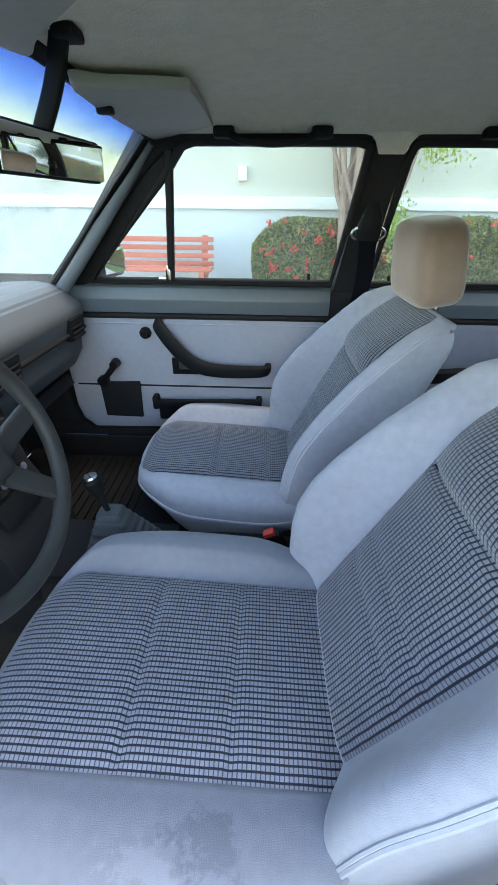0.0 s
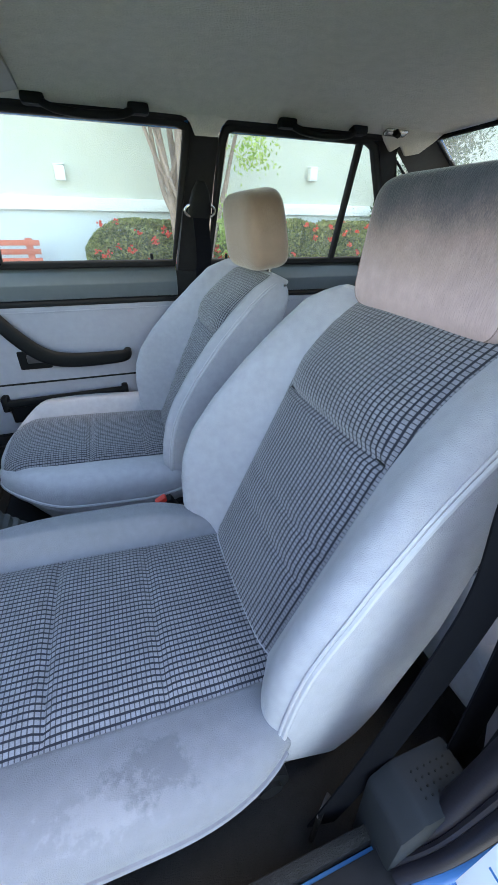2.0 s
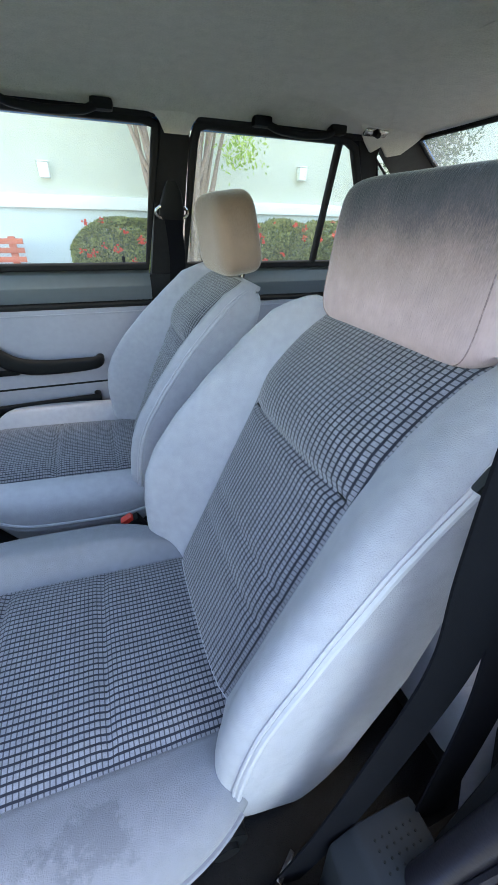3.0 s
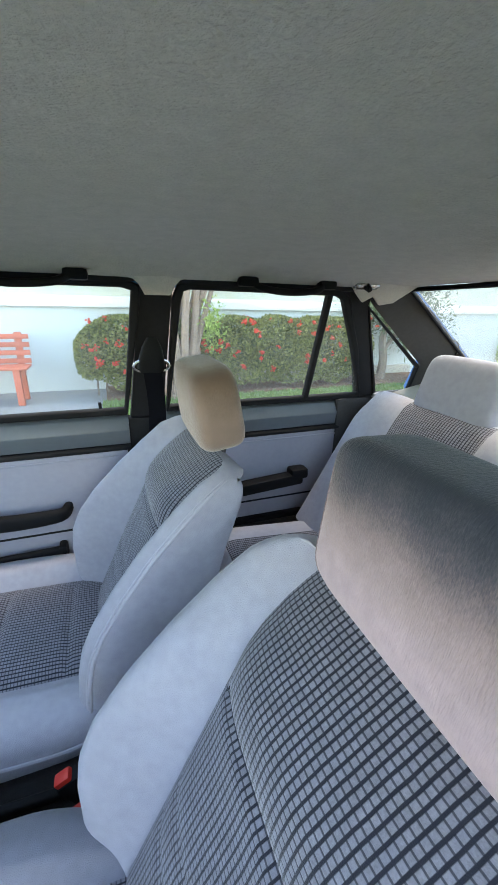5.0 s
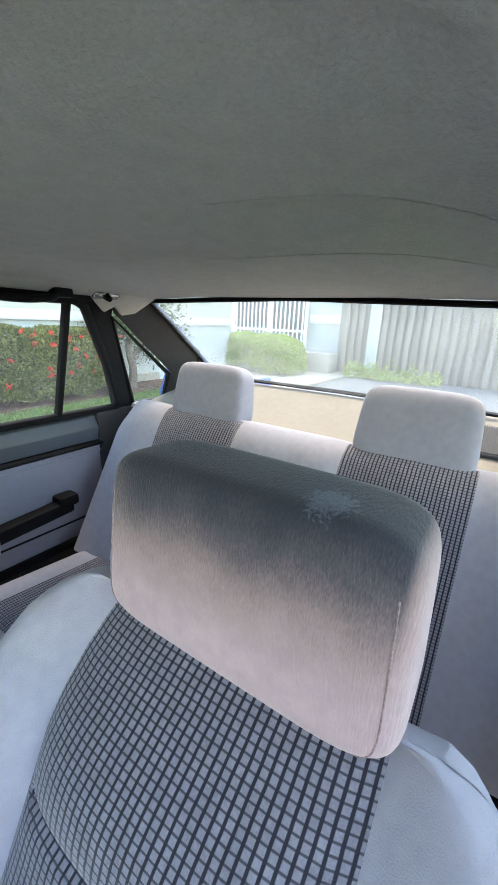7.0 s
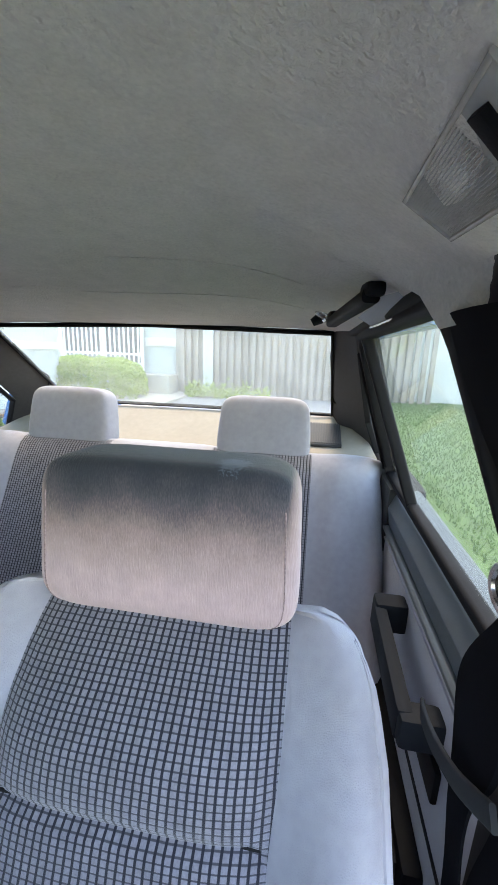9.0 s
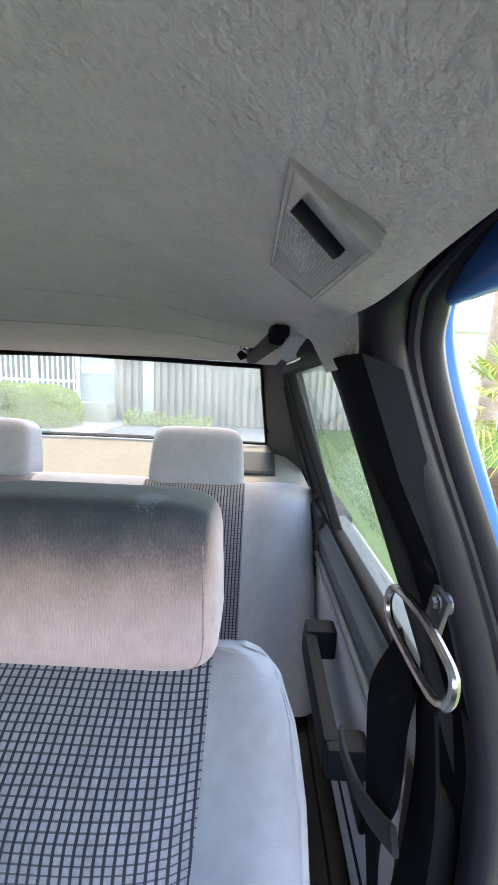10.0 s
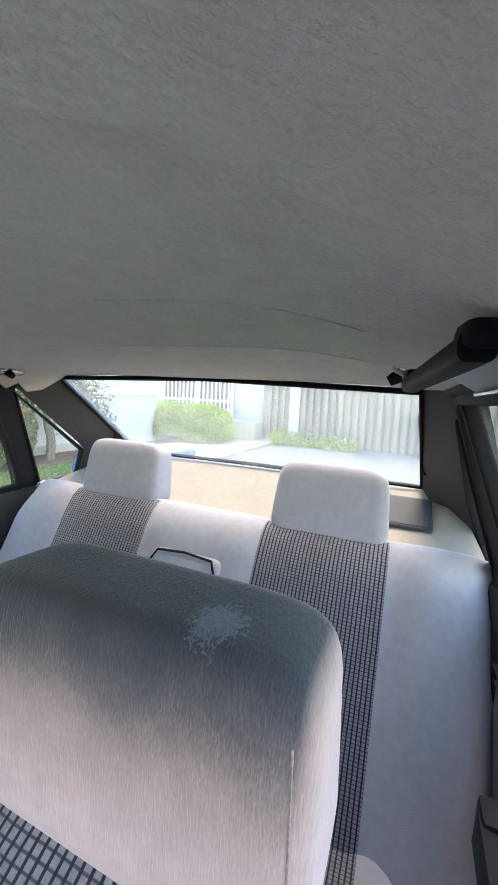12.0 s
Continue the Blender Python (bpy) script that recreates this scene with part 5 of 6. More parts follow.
# cloth tabs of the lining over the centre pillars
for sg in (1, -1):
    tab = [Vector((x, sg * y, z)) for x, y, z in ((0.27, 0.538, 1.356), (0.51, 0.538, 1.356), (0.462, 0.552, 1.338), (0.436, 0.562, 1.312), (0.424, 0.573, 1.288), (0.358, 0.573, 1.288), (0.344, 0.562, 1.312), (0.316, 0.552, 1.338))]
    if sg < 0:
        tab = [Vector(p) for p in ((0.20, -0.532, 1.352), (0.54, -0.530, 1.352), (0.47, -0.540, 1.336), (0.420, -0.552, 1.316), (0.392, -0.561, 1.290), (0.354, -0.572, 1.294), (0.345, -0.571, 1.312), (0.315, -0.567, 1.332), (0.25, -0.562, 1.343))]
    part("lining_tab", solid(tab, (0, sg * 0.012, 0.004) if sg > 0 else (0, -0.002, 0.001)), HEADLINER, ceiling)
    if sg < 0:
        continue
    tab = [Vector((x, sg * y, z)) for x, y, z in ((0.93, 0.50, 1.345), (1.18, 0.48, 1.343), (1.165, 0.530, 1.312), (1.13, 0.548, 1.284), (1.085, 0.556, 1.276), (1.055, 0.550, 1.302), (1.02, 0.557, 1.284), (0.985, 0.552, 1.316))]
    part("lining_tab", solid(tab, (0, sg * 0.012, 0.004)), HEADLINER, ceiling)


# ---- driver's door opening: pillar, seals, painted edge ----
op = thing("door_opening", "driver's door opening with dark pillar trim, rubber seals and blue edge", "door frame", kind="structure")
PL = [(0.29, -0.700, 0.335), (0.335, -0.714, 0.42), (0.350, -0.724, 0.60), (0.362, -0.732, 0.80), (0.368, -0.728, 0.95), (0.366, -0.702, 1.06), (0.363, -0.666, 1.152), (0.361, -0.628, 1.236), (0.354, -0.602, 1.295), (0.337, -0.591, 1.325), (0.295, -0.583, 1.345), (0.15, -0.579, 1.354), (-0.05, -0.580, 1.345), (-0.2, -0.59, 1.30)]
PP = smooth_path(PL, 10)


def off(path, dx, dy):
    """Shift away from the opening's middle by dx and outwards by dy."""
    c = Vector((-0.2, -0.6, 0.8))
    out = []
    for p in path:
        r = Vector((p.x - c.x, 0, p.z - c.z)).normalized()
        out.append(p + r * dx + Vector((0, -dy, 0)))
    return out


thick = [1.0 - 0.55 * smooth01((0.315 - p.x) / 0.08) * smooth01((p.z - 1.2) / 0.1) for p in PP]      # the seal thins out along the roof
part("pillar_seal", sweepm(off(PP, 0.002, -0.008), circ(0.0165, 12), (0, 1, 0), scale=thick), RUBBER, op, "rounded dark rubber door seal")
part("seal_groove", sweepm(off(PP, -0.006, 0.010), circ(0.0050, 8), (0, 1, 0), scale=thick), RUBBER, op, "narrow rib between the seal's lips")
part("seal_lip", sweepm(off(PP, 0.001, 0.021), circ(0.0110, 10), (0, 1, 0), scale=thick), RUBBER, op)
part("seal_base", sweepm(off(PP, 0.014, 0.012), rrect(0.018, 0.04, 0.006), (0, 1, 0), scale=thick), BLACKTRIM, op)
part("painted_edge", sweepm(off(PP, 0.024, 0.034), rrect(0.020, 0.018, 0.005), (0, 1, 0)), PAINT, op, "glossy blue painted door frame")
rail_path = smooth_path([(0.335, -0.626, 1.334), (0.30, -0.613, 1.344), (0.15, -0.602, 1.350), (-0.05, -0.606, 1.342), (-0.2, -0.615, 1.31)], 8)
part("painted_rail", sweepm(rail_path, rrect(0.020, 0.046, 0.008), (0, 0, 1), scale=[min(1, 0.12 + 0.08 * i) for i in range(len(rail_path))]), PAINT, op, "blue painted roof gutter above the door")
tl, tr2 = [(0.322, -0.568, 1.300), (0.340, -0.606, 1.22), (0.352, -0.645, 1.15), (0.362, -0.698, 1.0), (0.365, -0.716, 0.88)], [(0.390, -0.564, 1.300), (0.407, -0.602, 1.22), (0.414, -0.640, 1.15), (0.427, -0.694, 1.0), (0.434, -0.714, 0.88)]
pt = bmesh.new()
cols = [[pt.verts.new(Vector(a).lerp(Vector(b), k / 3) + Vector((0, 0.004 * math.sin(math.pi * k / 3), 0)) + back) for a, b in zip(tl, tr2)] for back in (Vector(), Vector((0.012, -0.030, -0.008))) for k in range(4)]
order = cols[:4] + cols[4:][::-1]
for a, b in zip(order, order[1:] + order[:1]):
    for k in range(4):
        pt.faces.new((a[k], a[k + 1], b[k + 1], b[k]))
for k in (0, 4):
    pt.faces.new([c[k] for c in order])
part("pillar_trim", pt, PILLARM, op, "dark centre pillar trim")
part("lower_pillar", boxm((0.415, -0.71, 0.60), (0.055, 0.05, 0.60), 0.012), BLACKTRIM, op)
part("pillar_skin", side_plate(-1, [(0.388, 0.30), (0.388, 1.30), (0.404, 1.31), (0.404, 0.30)], -0.004, 0.03), PAINT, op)


# ---- seat belts ----
def ribbon(pts, w, wdir, t=0.0012, n=8, wide=None):
    path = smooth_path(pts, n)
    return sweepm(path, [(-t, -w / 2), (t, -w / 2), (t, w / 2), (-t, w / 2)], wdir, scale=[wide(p) for p in path] if wide else None)


rb2 = thing("seat_belt", "black passenger seat belt hanging from a covered pillar loop", "seat belt")
cv = bmesh.new()
add_sweep(cv, [(0.365, 0.600, 1.09), (0.366, 0.585, 1.12), (0.368, 0.578, 1.155), (0.37, 0.582, 1.18)], rrect(0.075, 0.035, 0.014), (0, 1, 0), scale=[1.0, 0.95, 0.7, 0.35])
part("loop_cover", cv, BLACK, rb2, "black plastic loop cover")
part("belt_loop", sweepm([(0.365 + 0.048 * math.cos(a), 0.585 - 0.006 * math.sin(a), 1.103 + 0.020 * math.sin(a)) for a in [2 * math.pi * i / 20 for i in range(20)]], circ(0.0045, 6), (0, 1, 0), closed=True), CHROME, rb2, "chrome belt loop")
part("webbing", ribbon([(0.365, 0.583, 1.10), (0.375, 0.60, 0.98), (0.372, 0.645, 0.80), (0.38, 0.665, 0.55), (0.38, 0.66, 0.33)], 0.05, (1, 0, 0)), WEB, rb2)

lb = thing("seat_belt", "black driver's seat belt on a chrome pillar loop", "seat belt")
lp = smooth_path([(0.381, -0.630, 1.119), (0.344, -0.634, 1.120), (0.318, -0.637, 1.112), (0.305, -0.639, 1.103), (0.303, -0.638, 1.089), (0.309, -0.635, 1.079), (0.328, -0.633, 1.078), (0.359, -0.631, 1.082), (0.386, -0.630, 1.087), (0.393, -0.629, 1.103)], 5, True)
part("belt_loop", sweepm(lp, circ(0.0036, 8), (0, 1, 0), closed=True), CHROME, lb, "polished chrome belt loop")
part("loop_plate", sweepm([(0.343, -0.642, 1.112), (0.340, -0.645, 1.140)], rrect(0.020, 0.004, 0.001), (0, 1, 0)), STEEL, lb)
part("loop_bolt", add_cyl(cylm((0.341, -0.650, 1.132), (0.341, -0.641, 1.132), 0.0075, 0.0068, 20), (0.341, -0.641, 1.132), (0.341, -0.638, 1.132), 0.0045, 0.004, 6), STEEL, lb)
part("webbing_front", ribbon([(0.326, -0.634, 1.076), (0.320, -0.640, 1.0), (0.327, -0.642, 0.90), (0.342, -0.642, 0.80), (0.332, -0.642, 0.70), (0.288, -0.641, 0.50), (0.256, -0.636, 0.36), (0.238, -0.628, 0.25)], 0.048, (1, -0.15, 0.1)), WEB, lb, "free front run of webbing")
part("webbing_rear", ribbon([(0.352, -0.632, 1.079), (0.372, -0.632, 1.02), (0.384, -0.632, 0.95), (0.392, -0.638, 0.85), (0.40, -0.655, 0.70), (0.405, -0.665, 0.44)], 0.048, (1, -0.1, 0), wide=lambda p: 1 + 1.0 * math.exp(-((p.z - 0.98) / 0.06) ** 2)), WEB, lb, "webbing bunched in its latch plate")
part("tongue", boxm((0.232, -0.628, 0.285), (0.045, 0.008, 0.05), 0.002, pose(0, 0, 0, 0, 20, 35)), CHROME, lb, "bare metal belt end bracket")
rt = part("retractor", prism([(0.285, 0.235), (0.272, 0.445), (0.300, 0.477), (0.385, 0.477), (0.43, 0.235)], "y", -0.715, -0.645, 0.008), PULLM, lb, "black belt retractor cover")
vents = bmesh.new()
for i in range(6):
    for j in range(4):
        add_cyl(vents, (0.318 + i * 0.010, -0.693 + j * 0.009, 0.4765), (0.318 + i * 0.010, -0.693 + j * 0.009, 0.4785), 0.0014, seg=6)
part("vent_holes", vents, BLACK, rt)
lh = sweepm(smooth_path([(0.475, -0.626, 0.882), (0.455, -0.621, 0.890), (0.415, -0.618, 0.903), (0.365, -0.618, 0.926), (0.318, -0.622, 0.958)], 6), rrect(0.018, 0.005, 0.002), (0, 1, 0))
part("latch_plate", lh, PULLM, lb, "curved dark grey latch plate on the webbing")
stk = thing("jamb_sticker", "pale blue printed sticker on the door jamb", "sticker")
part("sheet", boxm((0.3245, -0.785, 0.53), (0.002, 0.060, 0.19), 0.0005, pose(0, 0, 0, 0, 4, 0)), WHITE_ST, stk)
for i in range(7):
    part("text_bar", boxm((0.3230, -0.781 - 0.004 * (i % 2), 0.605 - i * 0.022), (0.001, 0.036 - 0.008 * (i % 2), 0.006)), PAINT, stk)

# clip and cord on the rear pillars
for sg in (1, -1):
    cl = thing("cord_hook", "small black hook beside the rear window", "hook")
    part("strap", sweepm([(1.255, sg * 0.526, 1.272), (1.33, sg * 0.535, 1.222), (1.40, sg * 0.543, 1.172)], rrect(0.010, 0.005, 0.002), (0, 1, 0)), BLACK, cl)
    part("wire", sweepm(smooth_path([(1.40, sg * 0.543, 1.172), (1.45, sg * 0.548, 1.15), (1.452, sg * 0.556, 1.11), (1.46, sg * 0.58, 1.10), (1.462, sg * 0.59, 1.11)], 5), circ(0.003, 6), (1, 0, 0)), BLACK, cl)


# ---- outside ----
ground = tagged(part("ground", boxm((0, 0, -0.06), (400, 400, 0.12)), CONC, smooth=False), "grey concrete paving round the car", "ground", kind="structure")
lawn = bmesh.new()
add_box(lawn, (3.2, 4.0, 0.02), (6.1, 1.2, 0.04))
tagged(part("grass_strip", lawn, GRASSM), "narrow strip of lawn in front of the hedge", "grass", kind="structure")
tagged(part("lawn", boxm((6, -9.2, 0.02), (30, 15.6, 0.04)), GRASSM), "green lawn beside the car", "lawn", kind="structure")


# pale strip out of view, added to throw light up into the cabin
tagged(part("pavement", boxm((1.0, -1.16, 0.03), (12.0, 0.60, 0.06), 0.01), PATHC), "unseen pale concrete strip added beside the car to bounce light inside", "pavement", kind="structure")


def blades(x0, x1, y0, y1, n, hgt, rnd, z=0.04):
    vs, fs = [], []
    for _ in range(n):
        x, y = rnd.uniform(x0, x1), rnd.uniform(y0, y1)
        a, h = rnd.uniform(0, 6.28), hgt * rnd.uniform(0.5, 1.2)
        w = 0.006 + 0.004 * rnd.random()
        dx, dy = math.cos(a) * w, math.sin(a) * w
        lx, ly = rnd.uniform(-1, 1) * h * 0.5, rnd.uniform(-1, 1) * h * 0.5
        k = len(vs)
        vs += [(x - dx, y - dy, z), (x + dx, y + dy, z), (x + lx, y + ly, z + h)]
        fs.append((k, k + 1, k + 2))
    me = bpy.data.meshes.new("grass")
    me.from_pydata(vs, [], fs)
    me.materials.append(BLADE)
    return tagged(new("grass", me), "short green grass blades", "grass", kind="stuff")


rnd = random.Random(4)
blades(0.15, 6.2, 3.4, 4.58, 13000, 0.05, rnd)
blades(1.0, 12.0, -8.0, -1.6, 70000, 0.04, rnd)

# garden wall on the passenger side
gw = thing("wall_garden", "pale green-grey rendered wall with a white band", "wall", kind="structure")
part("upper_wall", boxm((-1.3, 5.66, 2.67), (19.6, 0.2, 2.70)), WALLP, gw, smooth=False)
part("white_band", boxm((-1.3, 5.63, 1.245), (19.6, 0.26, 0.15), 0.01), WALLW, gw, "white moulded band")
part("lower_wall", boxm((-1.3, 5.66, 0.59), (19.6, 0.2, 1.18)), WALLB, gw, smooth=False)
for x, z in ((-2.9, 1.56), (-0.285, 1.575), (3.27, 1.70)):
    wl = thing("wall_lamp", "small white box lamp on the garden wall", "wall lamp", group="garden wall lamps")
    part("lamp_body", boxm((x, 5.51, z), (0.12, 0.10, 0.16), 0.012), GATEM, wl)
    part("lamp_cap", boxm((x, 5.51, z + 0.087), (0.135, 0.115, 0.013), 0.004), GATEM, wl)
tagged(part("kerb", boxm((3.05, 5.50, 0.10), (5.7, 0.10, 0.20), 0.015), PATHC), "low pale kerb behind the hedge bed", "kerb", kind="structure")
tagged(part("hedge_bed", boxm((3.05, 5.01, 0.03), (5.7, 0.86, 0.06), 0.01), SOIL), "brown soil bed under the hedge", "soil", kind="structure")


def leaf_cloud(name, n, where, size, material, rnd, label, cat, parent=None):
    vs, fs = [], []
    for _ in range(n):
        p = where(rnd)
        if p is None:
            continue
        d = Vector((rnd.gauss(0, 1), rnd.gauss(0, 1), rnd.gauss(0, 1))).normalized()
        e = d.orthogonal().normalized()
        e = Matrix.Rotation(rnd.uniform(0, 6.28), 3, d) @ e
        f = d.cross(e)
        s = size * rnd.uniform(0.6, 1.3)
        k = len(vs)
        p = Vector(p)
        vs += [p - e * s, p + f * s * 0.42 + d * s * 0.12, p + e * s, p - f * s * 0.42 + d * s * 0.12]
        fs.append((k, k + 1, k + 2, k + 3))
    me = bpy.data.meshes.new(name)
    me.from_pydata(vs, [], fs)
    me.materials.append(material)
    ob = new(name, me)
    if parent:
        ob.parent = parent
        return ob
    return tagged(ob, label, cat, kind="stuff")


def hedge_top(x):
    return 1.07 + 0.06 * noise.noise((x * 0.9, 3, 0)) + 0.08 * noise.noise((x * 3.1, 7, 0))


def hedge_where(r):
    x = r.uniform(-0.12, 4.35)
    ztop = hedge_top(x)
    endk = math.sqrt(max(0, min(1, (x + 0.12) / 0.45, (4.35 - x) / 0.45)))
    lo = 0.15 + 0.14 * noise.noise((x * 2.6, 1, 0)) + 0.34 * (1 - endk)
    hi = ztop - 0.34 * (1 - endk)
    face = r.random()
    if face < 0.62:
        z = r.uniform(lo, hi)
        y = 4.66 + 0.10 * noise.noise((x * 2.8, z * 2.8, 5)) + abs(r.gauss(0, 0.06)) + 0.16 * max(0, (z - hi + 0.2) / 0.2) ** 2
    elif face < 0.9:
        z = hi - abs(r.gauss(0, 0.05)) + 0.03 * noise.noise((x * 6, 2, 2))
        y = r.uniform(4.7, 5.35)
    else:
        z, y = r.uniform(lo, hi), r.uniform(4.72, 5.3)
    return (x, y, z)


leaf_cloud("hedge", 46000, hedge_where, 0.027, LEAF, rnd, "clipped dense green hedge along the wall", "hedge")
# row of solid dark green blocks behind the hedge's leaves
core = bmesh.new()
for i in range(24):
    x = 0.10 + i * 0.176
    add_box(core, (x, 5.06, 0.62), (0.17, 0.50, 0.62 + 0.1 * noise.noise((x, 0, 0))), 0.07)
tagged(part("hedge_core", core, LEAFD), "solid dark green blocks filling the hedge", "hedge", kind="stuff")
stems = bmesh.new()
for i in range(30):
    x = 0.06 + i * 0.145 + rnd.uniform(-0.05, 0.05)
    y = 4.82 + rnd.uniform(0, 0.25)
    p = Vector((x, y, 0.05))
    for k in range(3):
        q = p + Vector((rnd.uniform(-0.07, 0.07), rnd.uniform(-0.06, 0.06), 0.12))
        add_cyl(stems, p, q, 0.014 - k * 0.003, 0.012 - k * 0.003, 6)
        p = q
tagged(part("hedge_stems", stems, BARKD), "bare woody stems at the hedge's foot", "hedge", kind="stuff")


def flower_where():
    vs, fs = [], []
    for _ in range(95):
        x = rnd.uniform(0.0, 4.3)
        z = hedge_top(x) - (0.7 * rnd.random() ** 1.6)
        y = 4.63 if z < hedge_top(x) - 0.05 else rnd.uniform(4.68, 5.1)
        z = max(z, 0.35)
        for _ in range(rnd.randint(6, 20)):
            c = Vector((x, y - 0.02, z)) + Vector((rnd.gauss(0, 0.019), rnd.gauss(0, 0.013), rnd.gauss(0, 0.016)))
            d = Vector((rnd.gauss(0, 0.6), -1, rnd.gauss(0.2, 0.6))).normalized()
            e = d.orthogonal().normalized()
            f = d.cross(e)
            s = 0.015
            k = len(vs)
            vs += [c - e * s, c + f * s, c + e * s, c - f * s]
            fs.append((k, k + 1, k + 2, k + 3))
    me = bpy.data.meshes.new("hedge_flowers")
    me.from_pydata(vs, [], fs)
    me.materials.append(PETAL)
    tagged(new("hedge_flowers", me), "clusters of small red flowers on the hedge", "flowers", kind="stuff")


flower_where()


def branch(bm, pts, r0, r1, n=6):
    path = smooth_path(pts, n)
    k = len(path)
    add_sweep(bm, path, circ(1.0, 8), (0.3, 1, 0.1), scale=[r0 + (r1 - r0) * i / (k - 1) for i in range(k)])


# many-stemmed pale tree rising from the hedge
tr = thing("garden_tree", "pale smooth-barked tree with many twisting stems", "tree")
bmt, bml = bmesh.new(), bmesh.new()
for i in range(9):
    a = i / 9 * 6.28
    x0, y0 = 1.20 + 0.19 * math.cos(a), 4.62 + 0.12 * math.sin(a)
    sx = math.cos(a) * 0.34 + rnd.uniform(-0.10, 0.10)
    pts = [(x0, y0, 0.03), (x0 + rnd.uniform(-0.03, 0.03), y0, 0.5), (x0 + sx * 0.1 + rnd.uniform(-0.04, 0.04), y0 + 0.08 * math.sin(a), 1.0), (x0 + sx * 0.55 + rnd.uniform(-0.05, 0.05), y0 + 0.15 * math.sin(a), 1.65), (x0 + sx * 1.3, y0 + 0.25 * math.sin(a), 3.0)]
    branch(bmt, pts, 0.070, 0.026)
    for k in range(2):
        q = Vector(pts[2]).lerp(Vector(pts[3]), rnd.uniform(0.0, 0.9))
        d = math.copysign(rnd.uniform(0.2, 0.5), sx if k else -sx)
        branch(bml, [q, q + Vector((d * 0.3, 0, 0.25)), q + Vector((d * 0.6, 0.05, 0.65)), q + Vector((d, 0.05, 1.3))], 0.028, 0.010, 4)
for pts in ([(1.06, 4.55, 0.45), (1.0, 4.55, 1.0), (0.86, 4.56, 1.35), (0.78, 4.58, 1.8), (0.70, 4.6, 2.6)],
            [(1.34, 4.56, 0.55), (1.50, 4.56, 1.1), (1.62, 4.58, 1.45), (1.70, 4.6, 1.75), (1.95, 4.6, 2.6)]):
    branch(bml, pts, 0.045, 0.015)
part("trunk", bmt, BARK, tr)
part("limbs", bml, BARK, tr)
leaf_cloud("leaves", 260, lambda r: (1.98 + r.gauss(0, 0.16), 4.6 + r.gauss(0, 0.12), 1.80 + r.gauss(0, 0.12)), 0.035, LEAFY, rnd, "", "", tr)
leaf_cloud("shoots", 420, lambda r: (1.58 + r.gauss(0, 0.09), 4.56 + r.gauss(0, 0.05), 0.98 + r.gauss(0, 0.16)), 0.032, LEAFY, rnd, "", "", tr)["kind"] = "stuff"
leaf_cloud("crown", 5000, lambda r: (1.2 + r.gauss(0, 1.2), 4.7 + r.gauss(0, 0.6), 4.0 + r.gauss(0, 0.45)), 0.06, LEAFY, rnd, "", "", tr)

# small dark tree further along
t2 = thing("small_tree", "small grey-trunked tree with dark drooping foliage", "tree")
bmt = bmesh.new()
branch(bmt, [(4.80, 5.0, 0.0), (4.83, 5.0, 0.4), (4.76, 5.0, 0.8), (4.95, 5.0, 1.4)], 0.085, 0.05)
branch(bmt, [(4.80, 5.0, 0.55), (5.1, 5.0, 0.9), (5.4, 5.0, 1.2)], 0.04, 0.015)
part("trunk", bmt, BARKD, t2)


def olive(r):
    a = r.random()
    c = [(4.9, 5.0, 1.35, 0.40), (5.45, 4.9, 0.80, 0.30), (4.55, 4.9, 1.15, 0.30), (5.2, 5.1, 1.85, 0.55), (5.35, 4.95, 1.15, 0.35), (5.3, 5.0, 2.3, 0.40)][int(a * 6) % 6]
    return (c[0] + r.gauss(0, c[3] * 0.6), c[1] + r.gauss(0, 0.25), c[2] + r.gauss(0, c[3] * 0.5))


leaf_cloud("crown", 9000, olive, 0.035, LEAFD, rnd, "", "", t2)

# red slatted bench against the wall
bn = thing("garden_bench", "weathered red slatted garden bench by the wall", "bench")
for i in range(4):
    part("back_slat", boxm((-1.55, 5.16 + i * 0.02, 0.505 + i * 0.10), (1.75, 0.028, 0.062), 0.005), BENCHM, bn)
for i in range(4):
    part("seat_slat", boxm((-1.55, 4.80 + i * 0.095, 0.455), (1.75, 0.08, 0.028), 0.005), BENCHM, bn)
for x in (-2.28, -0.80):
    part("leg_frame", boxm((x, 4.80, 0.22), (0.075, 0.07, 0.44), 0.008), BENCHM, bn)
    part("rear_leg", boxm((x, 5.14, 0.22), (0.075, 0.07, 0.44), 0.008), BENCHM, bn)
    part("back_post", boxm((x, 5.22, 0.60), (0.08, 0.05, 0.52), 0.008, pose(0, 0, 0, -10, 0, 0)), BENCHM, bn)
    part("arm_stretcher", boxm((x, 4.97, 0.415), (0.06, 0.36, 0.05), 0.006), BENCHM, bn)

# house front behind the car
hf = thing("wall_house", "pale blue-grey rendered house wall with a white band", "wall", kind="structure")
part("wall_face", boxm((11.2, 4.0, 2.2), (0.2, 18, 4.4)), WALLB, hf, smooth=False)
part("white_band", boxm((11.08, 9.0, 1.36), (0.06, 3.6, 0.24), 0.01), WALLW, hf)
part("white_band", boxm((11.08, 3.9, 1.45), (0.06, 1.2, 0.24), 0.01), WALLW, hf)
gt = thing("house_gate", "white barred metal gate in the house wall", "gate")
for y in (4.56, 5.78, 7.18):
    part("gate_post", boxm((10.95, y, 1.6), (0.06, 0.10, 2.2), 0.008), GATEM, gt)
for z in (0.80, 1.08, 2.6):
    part("gate_rail", boxm((10.95, 5.87, z), (0.05, 2.6, 0.07), 0.006), GATEM, gt)
bar = None
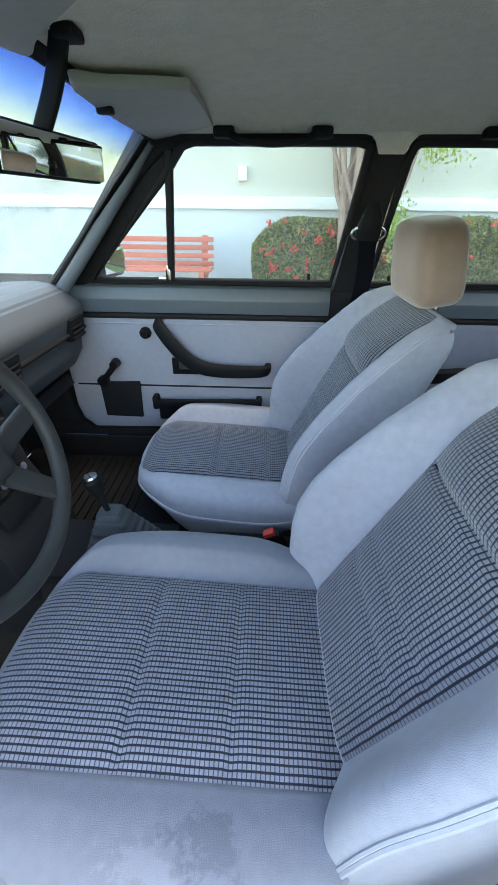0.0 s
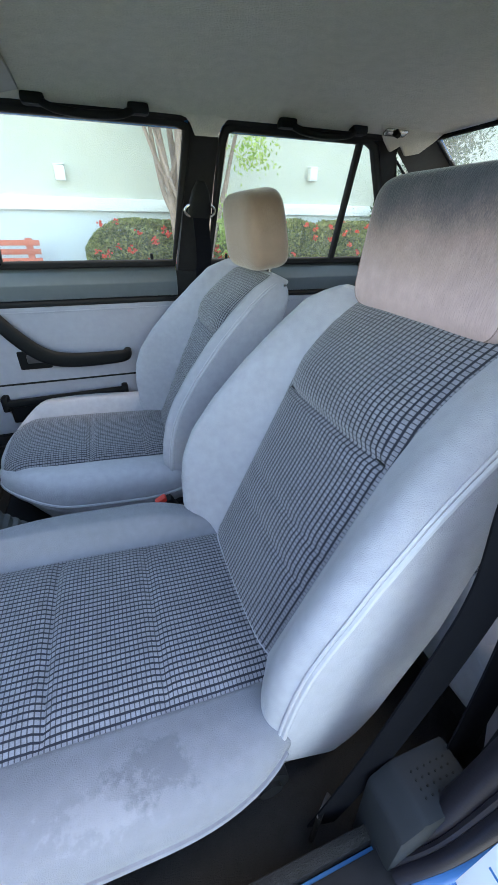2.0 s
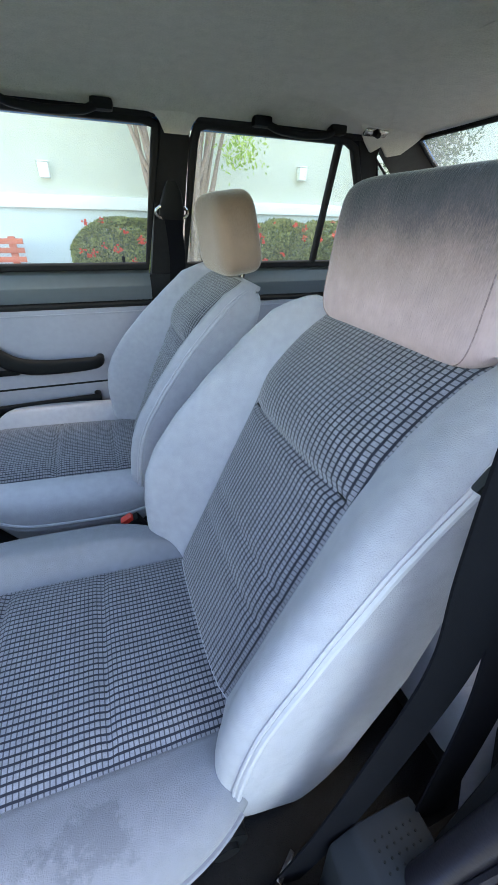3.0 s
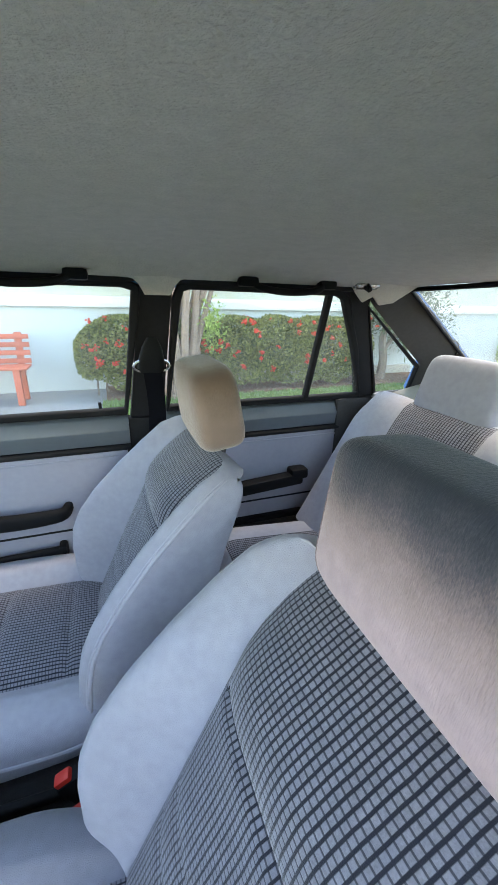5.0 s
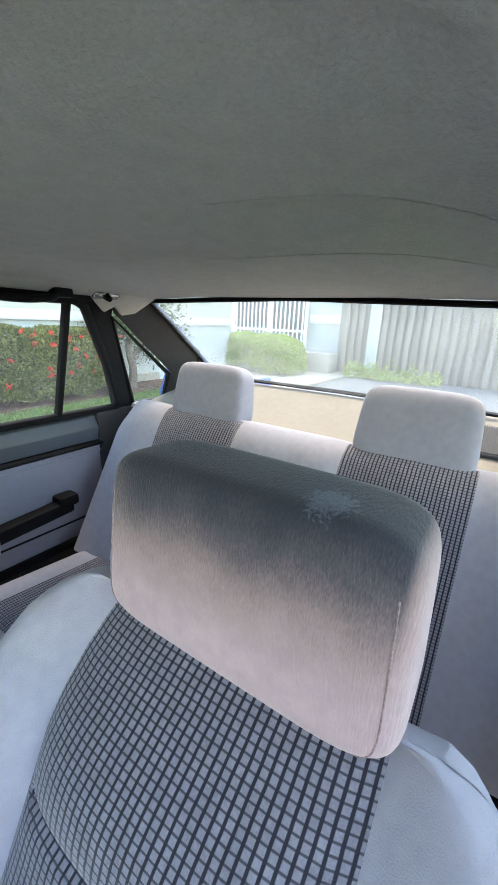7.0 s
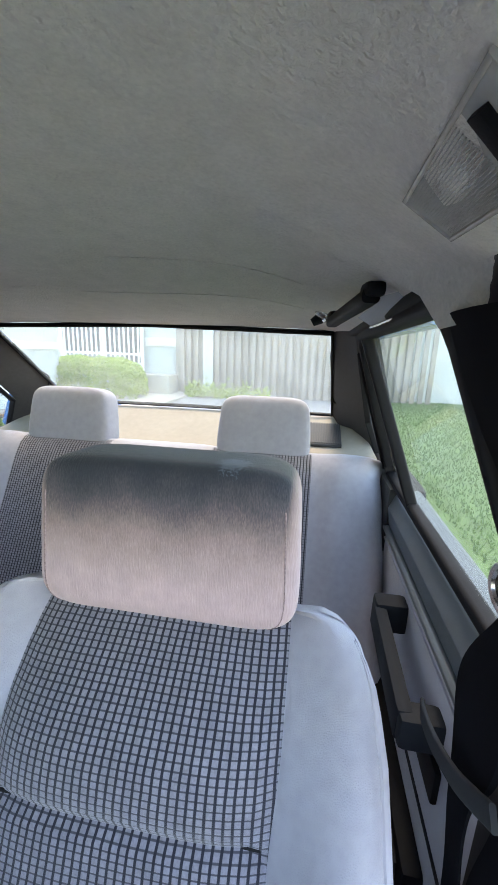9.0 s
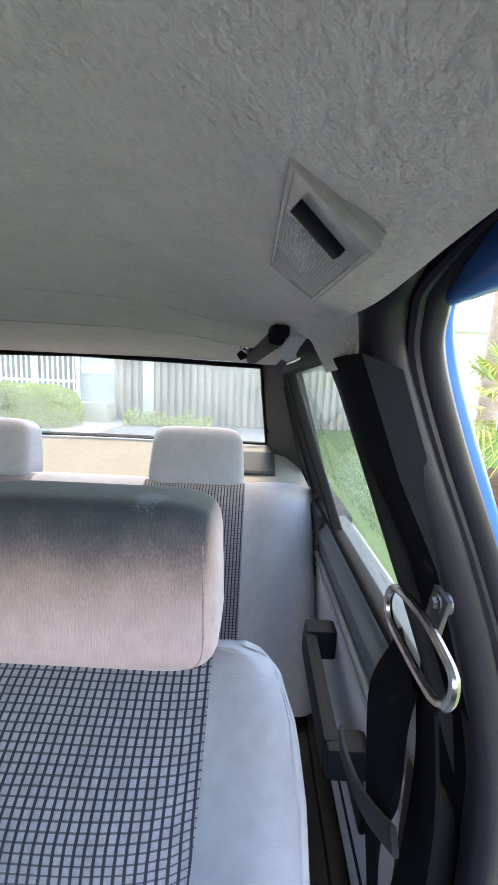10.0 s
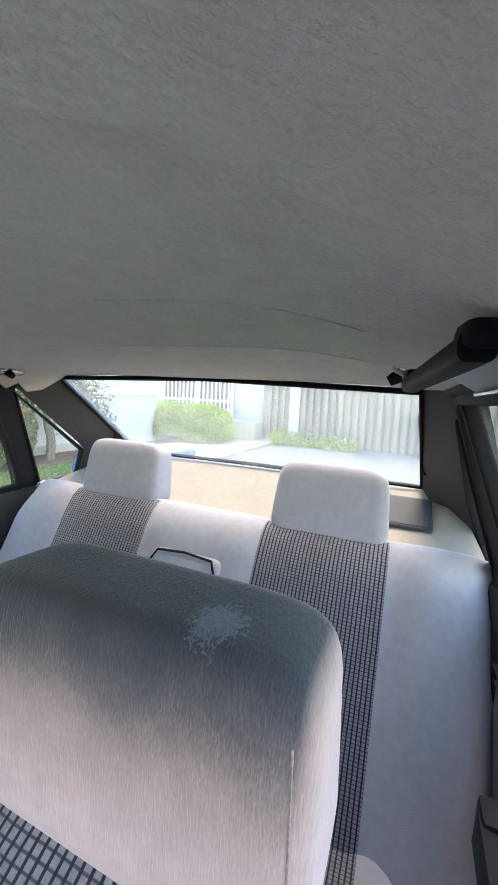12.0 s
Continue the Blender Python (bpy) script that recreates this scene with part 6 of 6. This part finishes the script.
for i in range(17):
    y = 4.68 + i * 0.150
    if bar is None:
        bar = part("gate_bar", boxm((0, 0, 0), (0.04, 0.05, 2.0), 0.005), GATEM, gt)
        bar.location = (10.95, y, 1.62)
    else:
        b2 = bar.copy()
        scene.collection.objects.link(b2)
        b2.location = (10.95, y, 1.62)
part("gate_dark", boxm((11.06, 5.87, 1.6), (0.03, 2.55, 2.0)), CONC, gt)
fn = thing("slat_fence", "brown-grey vertical metal slat fence", "fence")
slat = None
for i in range(34):
    y = 3.22 - i * 0.205
    if 2.2 < y < 2.7:
        continue
    if slat is None:
        slat = part("slat", boxm((0, 0, 0), (0.05, 0.125, 3.0), 0.01), SLATM, fn)
        slat.location = (10.7, y, 1.5)
    else:
        b2 = slat.copy()
        scene.collection.objects.link(b2)
        b2.location = (10.7, y, 1.5)
part("fence_post", boxm((10.72, 2.46, 1.5), (0.12, 0.30, 3.0), 0.01), WALLB, fn)
part("fence_backing", boxm((10.82, 0.2, 1.5), (0.04, 6.5, 3.0)), LENS, fn)
tagged(part("driveway", boxm((8.3, 3.8, 0.03), (5.6, 1.9, 0.06), 0.01), PATHC), "pale concrete path to the house", "path", kind="structure")
tagged(part("step", boxm((10.3, 4.0, 0.28), (0.7, 1.3, 0.56), 0.02), PATHC), "pale concrete steps before the house", "step", kind="structure")


def bush_where(r):
    a, b = r.uniform(0, 6.28), math.acos(r.uniform(-0.2, 1))
    k = 1 - abs(r.gauss(0, 0.1))
    px, py, pz = math.sin(b) * math.cos(a), math.sin(b) * math.sin(a), math.cos(b)
    px, py = (math.copysign(abs(v) ** 0.6, v) for v in (px, py))
    return (9.0 + 0.7 * px * k, 4.98 + 1.33 * py * k + 0.0, 0.05 + 0.98 * abs(pz) ** 0.5 * k + 0.07 * noise.noise((px * 3, py * 3, 0)))


leaf_cloud("bush", 16000, bush_where, 0.045, LEAFY, rnd, "bright green clipped bush before the house", "bush")
leaf_cloud("low_plants", 2500, lambda r: (10.2 + r.gauss(0, 0.12), 2.9 - 2.3 * r.random() ** 1.8, 0.02 + abs(r.gauss(0, 0.15))), 0.05, LEAFY, rnd, "low green plants at the fence's foot", "plants")

# driver's side: far white house, palms
fh = thing("wall_far_house", "white garden house wall beyond the lawn", "wall", kind="structure")
part("wall_face", boxm((13, -12, 1.6), (0.3, 14, 3.2)), WALLW, fh, smooth=False)
part("roof_edge", boxm((12.8, -12, 3.3), (0.9, 14.4, 0.25), 0.02), WALLW, fh)


def palm(name, x, y, h, r, fronds, length, label, mound):
    p = thing(name, label, "palm")
    bmp = bmesh.new()
    rings = 14
    for i in range(rings):
        z = h * i / rings
        add_cyl(bmp, (x, y, z), (x, y, z + h / rings), r * (1.1 - 0.25 * i / rings), r * (1.0 - 0.25 * i / rings), 12)
    part("trunk", bmp, BARK, p)
    vs, fs = [], []
    for k in range(fronds):
        a = 6.28 * k / fronds + rnd.uniform(-0.2, 0.2)
        el = rnd.uniform(-0.3, 1.2)
        d = Vector((math.cos(a), math.sin(a), 0))
        ln = length * rnd.uniform(0.8, 1.1)
        stem_end = Vector((x, y, h)) + d * ln * 0.45 * math.cos(el) + Vector((0, 0, ln * 0.45 * math.sin(el)))
        # petiole
        s = d.cross(Vector((0, 0, 1))) * 0.008
        q = len(vs)
        vs += [Vector((x, y, h)) - s, Vector((x, y, h)) + s, stem_end + s, stem_end - s]
        fs.append((q, q + 1, q + 2, q + 3))
        for j in range(22):
            f = -1.2 + 2.4 * j / 21
            dd = (d * math.cos(el) + Vector((0, 0, math.sin(el))))
            sd = d.cross(Vector((0, 0, 1)))
            e = (dd * math.cos(f) + sd * math.sin(f)).normalized()
            tip = stem_end + e * ln * 0.55 * rnd.uniform(0.8, 1.1)
            midp = stem_end + e * ln * 0.3
            tip.z -= ln * 0.16 * rnd.uniform(0.5, 1.5)
            w = e.cross(Vector((0, 0, 1)))
            w = (w.normalized() if w.length > 0.01 else sd) * 0.012
            q = len(vs)
            vs += [stem_end, midp + w, tip, midp - w]
            fs.append((q, q + 1, q + 2, q + 3))
    me = bpy.data.meshes.new("fronds")
    me.from_pydata(vs, [], fs)
    me.materials.append(LEAFP)
    o = new("fronds", me)
    o.parent = p
    if mound:
        mb = bmesh.new()
        pillow(mb, (1.6, 1.6, 0.7), pose(x, y, 0.05), e=2.2)
        part("mound", mb, SOIL, p, "mound of brown soil")


palm("fan_palm", 4.3, -3.55, 1.0, 0.075, 34, 1.25, "young fan palm with yellowing fronds on a soil mound", True)
palm("tall_palm", 10.5, -6.9, 7.0, 0.24, 20, 2.0, "tall palm with a thick pale trunk", False)
